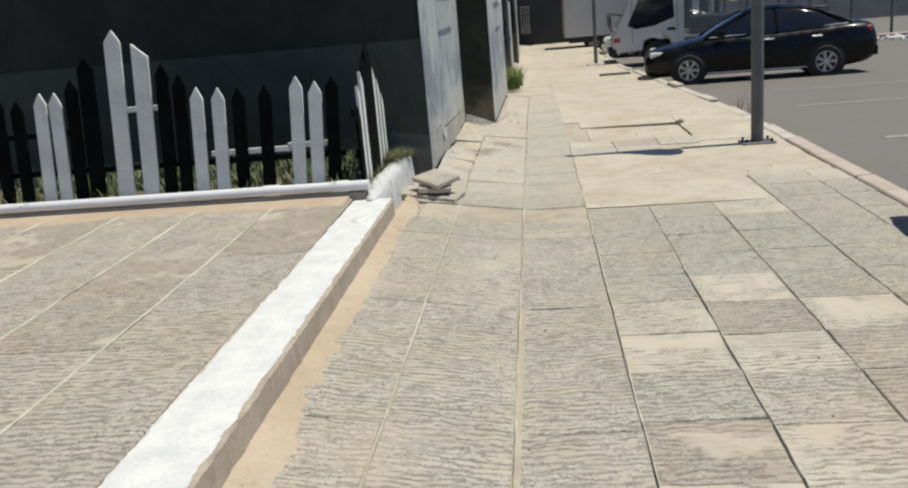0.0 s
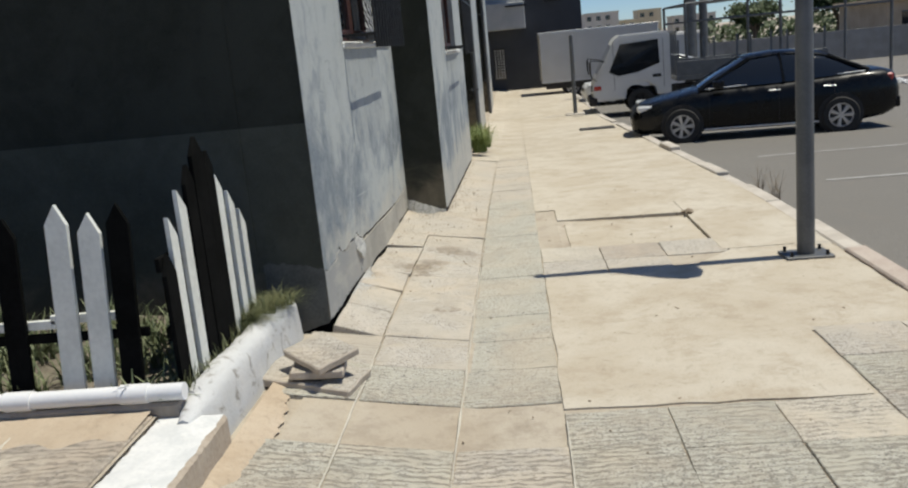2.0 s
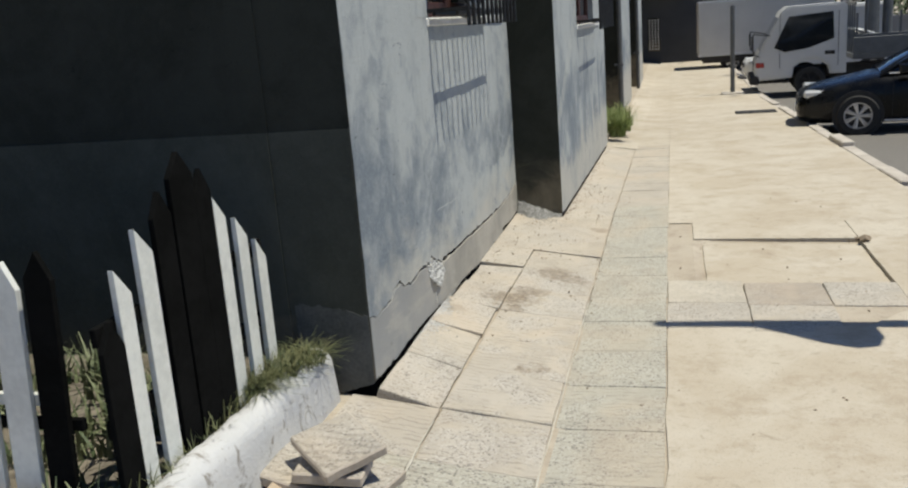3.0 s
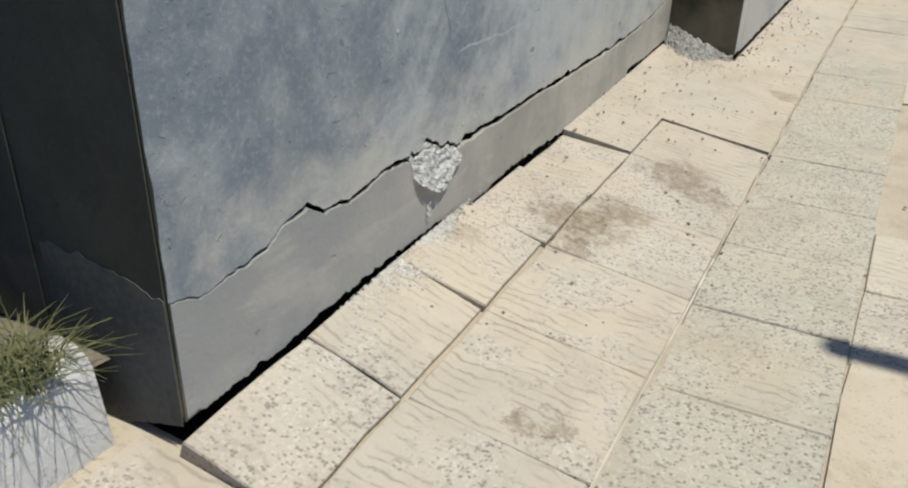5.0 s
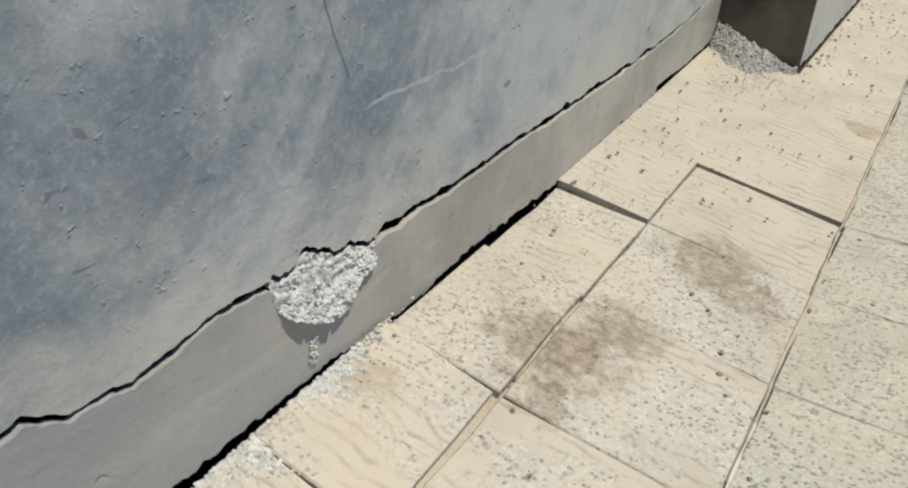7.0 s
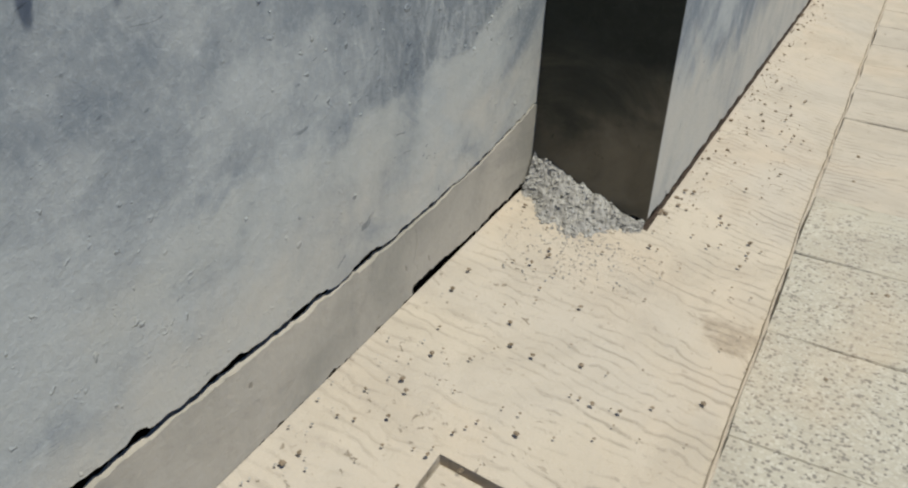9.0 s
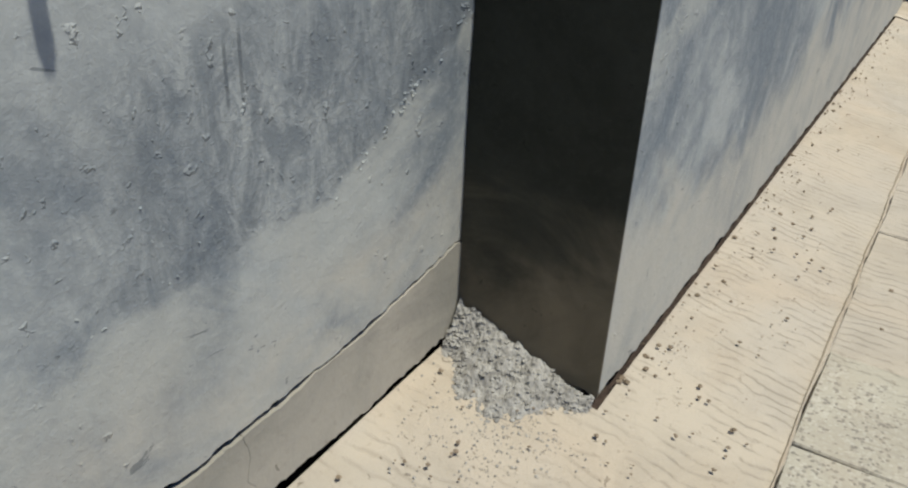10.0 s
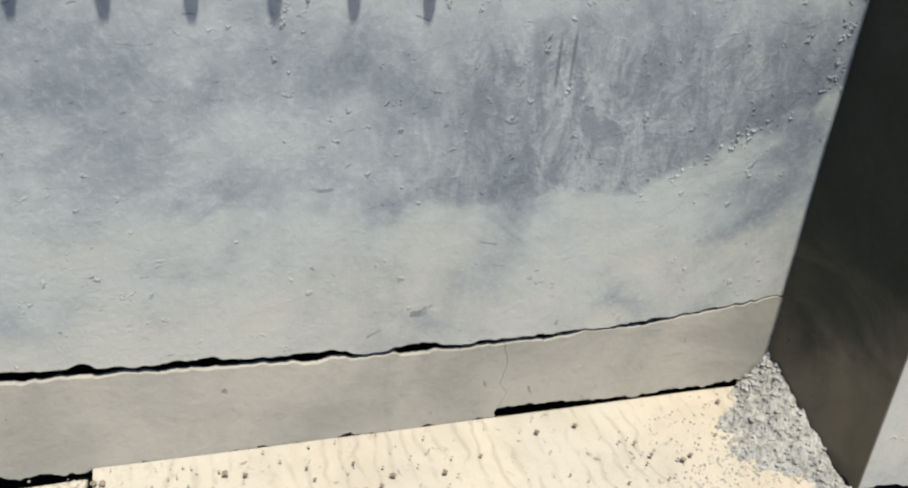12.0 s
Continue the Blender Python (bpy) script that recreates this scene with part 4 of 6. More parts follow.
# ---- loose stones and rubble ----
def lumps(name, label, places, material, seed=1, kind="stuff", category="rubble"):
    """Many small angular crumbs in one mesh: (x, y, z, size) for each."""
    r = random.Random(seed)
    verts, faces = [], []
    for x, y, z, s in places:
        base = len(verts)
        pts = [(1, 0, 0), (-1, 0, 0), (0, 1, 0), (0, -1, 0), (0, 0, 1), (0, 0, -1), (.6, .6, .5), (-.6, .5, .6), (.5, -.6, .6), (-.6, -.6, .5)]
        a = r.uniform(0, 6.3)
        for p in pts:
            k = s * r.uniform(0.6, 1.15)
            verts.append((x + k * (p[0] * math.cos(a) - p[1] * math.sin(a)), y + k * (p[0] * math.sin(a) + p[1] * math.cos(a)), z + 0.75 * k * p[2]))
        for f in ((0, 2, 6), (2, 4, 6), (4, 0, 6), (1, 4, 7), (4, 2, 7), (2, 1, 7), (0, 4, 8), (4, 3, 8), (3, 0, 8), (1, 3, 9), (3, 4, 9), (4, 1, 9), (0, 5, 2), (2, 5, 1), (1, 5, 3), (3, 5, 0)):
            faces.append(tuple(base + i for i in f))
    me = bpy.data.meshes.new(name)
    me.from_pydata(verts, [], faces)
    me.materials.append(material)
    return tagged(new(name, me), label, category, kind=kind)


r = random.Random(7)
spots = []


def heap_point(u, v):
    """A point on the heap: u along the return, v out from it."""
    x = -0.94 + 0.37 * u
    reach = 0.05 + 0.16 * math.sin(min(1, u + 0.12) * math.pi) ** 1.5 + 0.10 * math.exp(-((u - 0.62) / 0.16) ** 2) + 0.05 * noise.noise(Vector((x * 14, 0, 0)))
    y = 11.437 - v * reach
    h = (0.085 * (1 - u) ** 1.3 + 0.018) * (1 - v) ** 1.5
    n = 0.016 * noise.noise(Vector((x * 26, y * 26, 1))) + 0.010 * noise.noise(Vector((x * 70, y * 70, 2))) + 0.006 * noise.noise(Vector((x * 160, y * 160, 3)))
    return x, y, gz(x, y) - 0.006 + h + n * (1 - v ** 3) - 0.008 * v ** 3


rows = []
bm = bmesh.new()
for i in range(111):
    rows.append([bm.verts.new(heap_point(i / 110, k / 70)) for k in range(71)])
for p, q in zip(rows, rows[1:]):
    for k in range(70):
        bm.faces.new((p[k], p[k + 1], q[k + 1], q[k]))
tagged(part("rubble_heap", bm, RUBBLE), "mound of grey cement dust and crumbs in the wall corner", "rubble", kind="stuff")
for _ in range(1300):                         # cement crumbs lying on the mound in the inner corner
    x, y, z = heap_point(r.random() ** 1.1, r.random() ** 0.8)
    s = r.choice((0.002, 0.002, 0.003, 0.003, 0.004, 0.005, 0.008))
    spots.append((x, y, z + 0.2 * s, s))
for _ in range(420):
    x, y = r.gauss(-0.70, 0.09), 11.30 - abs(r.gauss(0, 0.13))
    spots.append((x, y, gz(x, y) - 0.004, r.choice((0.0015, 0.002, 0.002, 0.003, 0.004))))
lumps("rubble_heap", "heap of grey crumbled cement in the corner of the wall", spots, RUBBLE, 8)


def hole_x(u, v, y, z):
    """How far the crumbling mass hangs out of the hole: u along it, v from its top down."""
    edge = min(1.0, u * 7, (1 - u) * 7)
    p = Vector((0.0, y, z))
    return WALL_X + edge * (0.002 + 0.019 * v ** 1.4) + 0.008 * noise.noise(p * 40) + 0.006 * noise.noise(p * 110)


bm = bmesh.new()
rows, nu, nv = [], 90, 26
for i in range(nu + 1):
    u = i / nu
    y = 8.543 + 0.334 * u
    lo, hi = crack_low(y) - 0.004 + 0.006 * noise.noise(Vector((y * 70, 1, 9))), crack_high(y) - 0.014
    hi = max(hi, lo + 0.006)
    col = [bm.verts.new((hole_x(u, k / nv, y, hi + (lo - hi) * k / nv), y, hi + (lo - hi) * k / nv)) for k in range(nv + 1)]
    rows.append([bm.verts.new((WALL_X - 0.03, y, hi - 0.004))] + col + [bm.verts.new((WALL_X - 0.03, y, lo + 0.008))])
for p, q in zip(rows, rows[1:]):
    for k in range(nv + 2):
        bm.faces.new((p[k], q[k], q[k + 1], p[k + 1]))
bmesh.ops.recalc_face_normals(bm, faces=bm.faces)
tagged(part("crumbled_bed", bm, PALE_RUBBLE), "pale crumbling render hanging out of the hole in the wall", "wall", kind="structure")
spots = []
for _ in range(420):                          # pale crumbs clinging to the hole
    u, v = r.uniform(0.03, 0.97), r.random() ** 0.8
    y = 8.543 + 0.334 * u
    lo, hi = crack_low(y), crack_high(y) - 0.014
    z = hi + (max(lo, 0.0) - hi) * v
    spots.append((hole_x(u, v, y, z) - 0.001, y, z, r.choice((0.0015, 0.002, 0.003, 0.004, 0.006))))
for _ in range(40):                           # a few caught on the plinth below
    spots.append((WALL_X + 0.006, r.gauss(8.645, 0.008), r.uniform(0.2, 0.26), r.choice((0.002, 0.003, 0.004))))
lumps("crumbled_render", "pale crumbled render in the hole above the plinth", spots, PALE_RUBBLE, 9)
spots = []                                    # lumps of old render left on the scraped part of the wall
for _ in range(110):
    y = r.uniform(10.42, 11.42)
    low = 0.665 + 0.52 * max(0.0, y - 10.97)
    z = low + abs(r.gauss(0, 0.11))
    if z < 1.06:
        spots.append((WALL_X + 0.002, y, z, r.choice((0.002, 0.002, 0.003, 0.003, 0.004, 0.006))))
for _ in range(100):
    y = 11.42 - 0.52 * r.random() ** 0.7
    spots.append((WALL_X + 0.003, y, 0.672 + 0.50 * max(0.0, y - 10.97) + r.gauss(0, 0.014), r.choice((0.002, 0.003, 0.004, 0.005, 0.008))))
for _ in range(70):
    spots.append((WALL_X + 0.003, 11.405 + r.gauss(0, 0.014), r.uniform(0.88, 1.2), r.choice((0.004, 0.006, 0.009, 0.011))))
for _ in range(70):
    spots.append((WALL_X + 0.001, r.uniform(7.7, 10.5), r.uniform(0.55, 1.3), r.choice((0.002, 0.003, 0.004, 0.005))))
spots = [(WALL_X - 0.35 * q, y, z, q) for _, y, z, q in spots]
lumps("render_lumps", "small lumps of old render stuck to the painted wall", spots, GREY_PAINT, 19)
spots = []
for _ in range(300):                          # grit fallen along the foot of the wall
    y = 8.25 + abs(r.gauss(0, 1)) * 0.9
    x = -0.93 + abs(r.gauss(0, 0.5)) * 0.13
    spots.append((x, y, gz(x, y) + 0.004, r.choice((0.002, 0.003, 0.004))))
for _ in range(420):
    y = r.gauss(8.5, 0.16)
    x = -0.925 + abs(r.gauss(0, 0.045))
    spots.append((x, y, gz(x, y) + 0.004 + 0.046 * max(0.0, 1 - (x + 0.935) / 0.29), r.choice((0.002, 0.003, 0.004, 0.006))))
lumps("grit", "grey grit fallen along the foot of the cracked wall", spots, RUBBLE, 10)
spots = []
for _ in range(1900):
    y = r.gauss(8.52, 0.15)
    x = -0.935 + abs(r.gauss(0, 0.055)) * max(0.15, 1 - abs(y - 8.5) / 0.4)
    spots.append((x, y, gz(x, y) + 0.004 + 0.046 * max(0.0, 1 - (x + 0.935) / 0.29), r.choice((0.002, 0.003, 0.004, 0.006))))
lumps("grit", "pale crumbled render fallen below the hole in the wall", spots, PALE_RUBBLE, 12)
spots = []
for _ in range(170):                          # clods on the smooth strip
    x, y = -0.9 + 0.8 * r.random() ** 1.4, 9.9 + 3.2 * r.random()
    if y > 11.4:
        x = -0.55 + 0.3 * r.random() ** 1.5
    spots.append((x, y, gz(x, y) + 0.007, r.choice((0.002, 0.002, 0.003, 0.003, 0.004, 0.007))))
lumps("clod", "small brown clods of earth scattered on the paving", spots, DIRT, 15)
spots = []
for _ in range(420):                          # brown crumbs scattered over the slabs
    x, y = -0.9 + abs(r.gauss(0, 0.42)), r.uniform(7.6, 15)
    spots.append((x, y, gz(x, y) + 0.003, r.choice((0.003, 0.004, 0.005, 0.008))))
for _ in range(160):
    x, y = r.uniform(-0.4, 2.3), r.uniform(2, 13)
    spots.append((x, y, gz(x, y) + 0.003, r.choice((0.004, 0.006, 0.009))))
for _ in range(420):
    x, y = r.gauss(-0.60, 0.07), r.gauss(9.25, 0.17)
    spots.append((x, y, gz(x, y) - (0.004 if y < 9.36 else 0.014), r.choice((0.0015, 0.002, 0.002, 0.003, 0.004))))
for _ in range(120):
    x = STEP_X + 0.01 + abs(r.gauss(0, 0.05))
    y = r.uniform(11.5, 16.5)
    spots.append((x, y, gz(x, y) - 0.003, r.choice((0.003, 0.004, 0.006, 0.010))))
lumps("dirt_crumbs", "brown dirt crumbs scattered over the pavement", spots, DIRT, 11)


def drift(x_edge, y0, y1, width, label, side=1):
    """A thin feathered strip of blown sand along an edge."""
    bm = bmesh.new()
    n, rows = 520, []
    for i in range(n + 1):
        y = y0 + (y1 - y0) * i / n
        w = width * (0.75 + 0.5 * noise.noise(Vector((y * 1.7, 4, 2))) + 0.35 * noise.noise(Vector((y * 9, 4, 2))) + 0.12 * noise.noise(Vector((y * 30, 4, 2)))) * min(1, i / 8, (n - i) / 8)
        rows.append([bm.verts.new((x_edge + side * w * f, y, gz(x_edge + side * w * f, y) + h)) for f, h in ((0, 0.024), (0.35, 0.017), (0.7, 0.010), (1.0, -0.004))])
    for p, q in zip(rows, rows[1:]):
        for k in range(3):
            bm.faces.new((p[k], p[k + 1], q[k + 1], q[k]))
    return tagged(part("sand_drift", bm, SAND), label, "sand", kind="stuff")


drift(-1.062, 0.6, 6.95, 0.16, "orange sand drifted along the foot of the kerb")



def slab(w, d, h, m, seed, label):
    bm = box(-w / 2, w / 2, -d / 2, d / 2, 0, h, 0.006)
    bmesh.ops.subdivide_edges(bm, edges=bm.edges[:], cuts=3, use_grid_fill=True)
    roughen(bm, 0.006, 12, seed)
    ob = part("broken_slab", bm, TILE)
    ob.data.materials.append(BROKEN)
    for p in ob.data.polygons:
        p.material_index = 0 if p.normal.z > 0.8 else 1
    ob.matrix_basis = m
    return tagged(ob, label, "paving slab", "loose slabs stacked by the wall corner")


z = gz(-0.9, 7.0)
slab(0.50, 0.30, 0.045, pose(-0.895, 6.83, z - 0.004, 0, 7, -13), 1, "loose ribbed paving slab lying at the bottom of a stack")
slab(0.26, 0.17, 0.04, pose(-0.85, 6.78, z + 0.052, 0, 3, 4), 2, "broken paving slab piece in the middle of a stack")
slab(0.30, 0.245, 0.04, pose(-0.84, 6.83, z + 0.122, 7, 7, -43), 3, "broken ribbed paving slab tilted on top of a stack")


# ---- lamp post with its board ----
post = empty("street_post", "tall grey painted steel post on a bolted base plate", "post", Matrix.Translation((2.135, 8.9, 0.0)))
smooth(part("pole", rod((0, 0, 0.0), (0, 0, 5.1), 0.06, 24, 0.05), STEEL_GREY, post))
plate = part("base_plate", roughen(box(-0.16, 0.16, -0.12, 0.12, -0.005, 0.022, 0.004), 0.004, 9), STEEL_GREY, post, "rusty base plate")
for sx in (-0.12, 0.12):
    for sy in (-0.085, 0.085):
        part("bolt", rod((sx, sy, 0.02), (sx, sy, 0.055), 0.012, 6), BLACK_IRON, plate)
outline = [(0.03, 2.12), (0.20, 2.09), (0.33, 2.22), (0.36, 2.5), (0.29, 2.9), (0.17, 3.3), (0.07, 3.7), (0.04, 4.0), (0.03, 4.0)]
board = prism(outline, 0.012, Matrix.Rotation(radians(-90), 4, "Z"))
part("board", board, STEEL_GREY, post, "drop-shaped sheet metal board")

small = empty("short_post", "short grey steel post at the kerb on a concrete foot", "post", Matrix.Translation((1.86, 28.0, gz(2, 28))))
part("pole", rod((0, 0, 0), (0, 0, 2.2), 0.055, 12), STEEL_GREY, small)
part("foot", box(-0.28, 0.28, -0.2, 0.2, -0.05, 0.05, 0.02), KERB_STONE, small)
# dark slab added in place of a shadow on the far pavement
plate = box(1.55, 2.3, 22.0, 22.4, gz(2, 22.2) - 0.02, gz(2, 22.2) + 0.03, 0.01)
tagged(part("cover_plate", plate, UNDERSIDE), "dark plate standing in for a shadow on the pavement", "cover")


# ---- vehicles ----
def loft(sections, close=True):
    """Rings of points joined one to the next, with the ends closed."""
    bm = bmesh.new()
    rows = [[bm.verts.new(p) for p in ring] for ring in sections]
    n = len(rows[0])
    for a, b in zip(rows, rows[1:]):
        for k in range(n):
            bm.faces.new((a[k], b[k], b[(k + 1) % n], a[(k + 1) % n]))
    bm.faces.new(rows[0])
    bm.faces.new(rows[-1][::-1])
    bmesh.ops.recalc_face_normals(bm, faces=bm.faces)
    return bm


def wheel(thing, x, y, radius, width, side, rim_material=None):
    """Tyre with a spoked rim; side is -1 or 1 for the outer face's y."""
    bm = bmesh.new()
    ring = [(radius * 0.66, -width / 2), (radius * 0.93, -width / 2), (radius, -width * 0.32), (radius, width * 0.32), (radius * 0.93, width / 2), (radius * 0.66, width / 2)]
    n = 28
    rows = [[bm.verts.new((x + q * math.cos(2 * math.pi * k / n), y + w, radius + q * math.sin(2 * math.pi * k / n))) for q, w in ring] for k in range(n)]
    for k in range(n):
        a, b = rows[k], rows[(k + 1) % n]
        for j in range(6):
            bm.faces.new((a[j], b[j], b[(j + 1) % 6], a[(j + 1) % 6]))
    bmesh.ops.recalc_face_normals(bm, faces=bm.faces)
    w = smooth(part("wheel", bm, RUBBER, thing, "black tyre"))
    face = y + side * width * 0.38
    part("rim_well", rod((x, y, radius), (x, y + side * width * 0.12, radius), radius * 0.65, 24), UNDERSIDE, w)
    bm = bmesh.new()
    add_rod(bm, (x, face - side * 0.03, radius), (x, face + side * 0.012, radius), radius * 0.16, 14)
    for k in range(7):
        a = 2 * math.pi * k / 7
        for off in (-0.10, 0.10):
            add_rod(bm, (x, face, radius), (x + radius * 0.63 * math.cos(a + off), face, radius + radius * 0.63 * math.sin(a + off)), radius * 0.055, 5)
    for k in range(24):
        a, b = 2 * math.pi * k / 24, 2 * math.pi * (k + 1) / 24
        add_rod(bm, (x + radius * .63 * math.cos(a), face, radius + radius * .63 * math.sin(a)), (x + radius * .63 * math.cos(b), face, radius + radius * .63 * math.sin(b)), radius * 0.05, 5)
    part("rim", bm, rim_material or ALLOY, w, "silver spoked rim")
    return w


def car(name, paint, label, m):
    """A four-door saloon, nose at x = 0, tail at x = 4.5, standing on z = 0."""
    c = empty(name, label, "car", m)
    st = [(0.0, 0.30, 0.56, 0.62), (0.05, 0.24, 0.64, 0.74), (0.22, 0.20, 0.71, 0.83), (0.6, 0.19, 0.80, 0.87), (1.1, 0.19, 0.90, 0.885), (1.5, 0.19, 0.93, 0.89), (2.4, 0.19, 0.95, 0.895), (3.3, 0.19, 0.99, 0.89), (3.9, 0.20, 1.03, 0.875), (4.25, 0.25, 1.03, 0.83), (4.42, 0.32, 0.98, 0.77), (4.5, 0.40, 0.78, 0.70)]
    secs = []
    for x, zb, zd, w in st:
        h = zd - zb
        half = [(0.0, zb), (w * 0.86, zb), (w * 0.96, zb + 0.07), (w * 0.985, zb + h * 0.30), (w, zb + h * 0.55), (w * 0.985, zb + h * 0.78), (w * 0.94, zb + h * 0.92), (w * 0.80, zd - 0.005), (w * 0.4, zd + 0.02), (0.0, zd + 0.025)]
        ring = half + [(-y, z) for y, z in half[-2:0:-1]]
        secs.append([(x, y, z) for y, z in ring])
    body = smooth(part("body", loft(secs), paint, c), 50)
    gh = [(1.20, 0.905, 0.93, 0.76, 0.72), (1.6, 0.92, 1.17, 0.785, 0.66), (2.05, 0.935, 1.40, 0.79, 0.60), (2.5, 0.94, 1.445, 0.79, 0.585), (3.0, 0.965, 1.42, 0.785, 0.575), (3.35, 0.98, 1.345, 0.77, 0.57), (3.75, 1.0, 1.17, 0.74, 0.60), (4.02, 1.02, 1.045, 0.70, 0.66)]
    secs = []
    for x, zb, zt, wb, wt in gh:
        half = [(0, zb), (wb, zb), (wb * 0.985, zb + (zt - zb) * 0.15), ((wb * 0.35 + wt * 0.65), zb + (zt - zb) * 0.8), (wt * 0.92, zt), (0, zt + 0.02)]
        ring = half + [(-y, z) for y, z in half[-2:0:-1]]
        secs.append([(x, y, z) for y, z in ring])
    smooth(part("cabin_glass", loft(secs), DARK_GLASS, c, "dark tinted windows"), 35)
    secs = []
    for x, z, w in ((2.0, 1.385, 0.60), (2.1, 1.425, 0.60), (2.5, 1.465, 0.59), (3.0, 1.445, 0.58), (3.3, 1.385, 0.575), (3.42, 1.33, 0.575)):
        secs.append([(x, -w, z - 0.035), (x, -w * 0.9, z + 0.004), (x, 0, z + 0.022), (x, w * 0.9, z + 0.004), (x, w, z - 0.035), (x, 0, z - 0.02)])
    smooth(part("roof", loft(secs), paint, c), 60)
    for s in (-1, 1):
        for pts in (((1.18, .765, .90), (2.06, .605, 1.395)), ((2.62, .795, .95), (2.58, .60, 1.44)), ((4.02, .70, 1.035), (3.36, .585, 1.345))):
            (xa, ya, za), (xb, yb, zb) = pts
            part("pillar", rod((xa, s * ya, za), (xb, s * yb, zb), 0.032, 6), paint, c)
        for xw in (0.88, 3.53):
            part("wheel_arch", rod((xw, s * 0.62, 0.33), (xw, s * 0.889, 0.33), 0.37, 28), UNDERSIDE, c, "black wheel arch")
            wheel(c, xw, s * 0.822, 0.315, 0.20, s)
        part("head_lamp", roughen(box(0.10, 0.48, s * 0.70 - 0.10, s * 0.70 + 0.115, 0.60, 0.715, 0.03), 0.01, 4), HEADLAMP, c, "clear headlamp")
        part("tail_lamp", box(4.12, 4.40, s * 0.70 - 0.08, s * 0.70 + 0.115, 0.80, 0.96, 0.03), TAIL_RED, c, "red tail lamp")
        mirror = part("mirror", box(1.42, 1.60, s * 0.93 - 0.09, s * 0.93 + 0.09, 0.94, 1.07, 0.03, seg=2), paint, c)
        part("mirror_glass", box(1.60, 1.606, s * 0.93 - 0.07, s * 0.93 + 0.07, 0.96, 1.05), DARK_GLASS, mirror)
        for xh in (2.35, 3.25):
            part("door_handle", box(xh, xh + 0.2, s * 0.888 - 0.012, s * 0.888 + 0.012, 0.815, 0.84, 0.006), ALLOY, c, "chrome door handle")
        for xd in (1.35, 2.52, 3.42):
            part("door_gap", box(xd, xd + 0.008, s * 0.884 - 0.012, s * 0.884 + 0.009, 0.30, 0.93), UNDERSIDE, c, "dark door gap")
        part("side_moulding", box(1.25, 3.2, s * 0.865 - 0.01, s * 0.865 + 0.016, 0.215, 0.245, 0.004), ALLOY, c, "bright sill moulding")
        part("window_trim", rod((1.3, s * 0.79, 0.925), (3.95, s * 0.735, 1.02), 0.012, 6), ALLOY, c, "bright window trim")
    part("grille", roughen(box(-0.012, 0.06, -0.42, 0.42, 0.46, 0.60, 0.02), 0.004), UNDERSIDE, c, "black front grille")
    part("number_plate", box(-0.02, 0.0, -0.26, 0.26, 0.34, 0.45, 0.004), WHITE_PLASTIC, c, "pale number plate")
    part("rear_bumper", box(4.38, 4.53, -0.72, 0.72, 0.36, 0.55, 0.04, seg=2), paint, c)
    return c


ground_sedan = road_height(4, 19.3)
sedan = car("black_car", CAR_BLACK, "glossy black four-door saloon parked nose to the kerb", pose(2.36, 19.75, ground_sedan, 0, 0, -7))
car("silver_car", CAR_SILVER, "silver saloon with its nose over the kerb", pose(2.30, 4.95, road_height(4, 5), 0, 0, 0))
car("white_car", CAR_WHITE, "white saloon parked beside the truck", pose(2.5, 33.2, road_height(4, 33), 0, 0, 0))


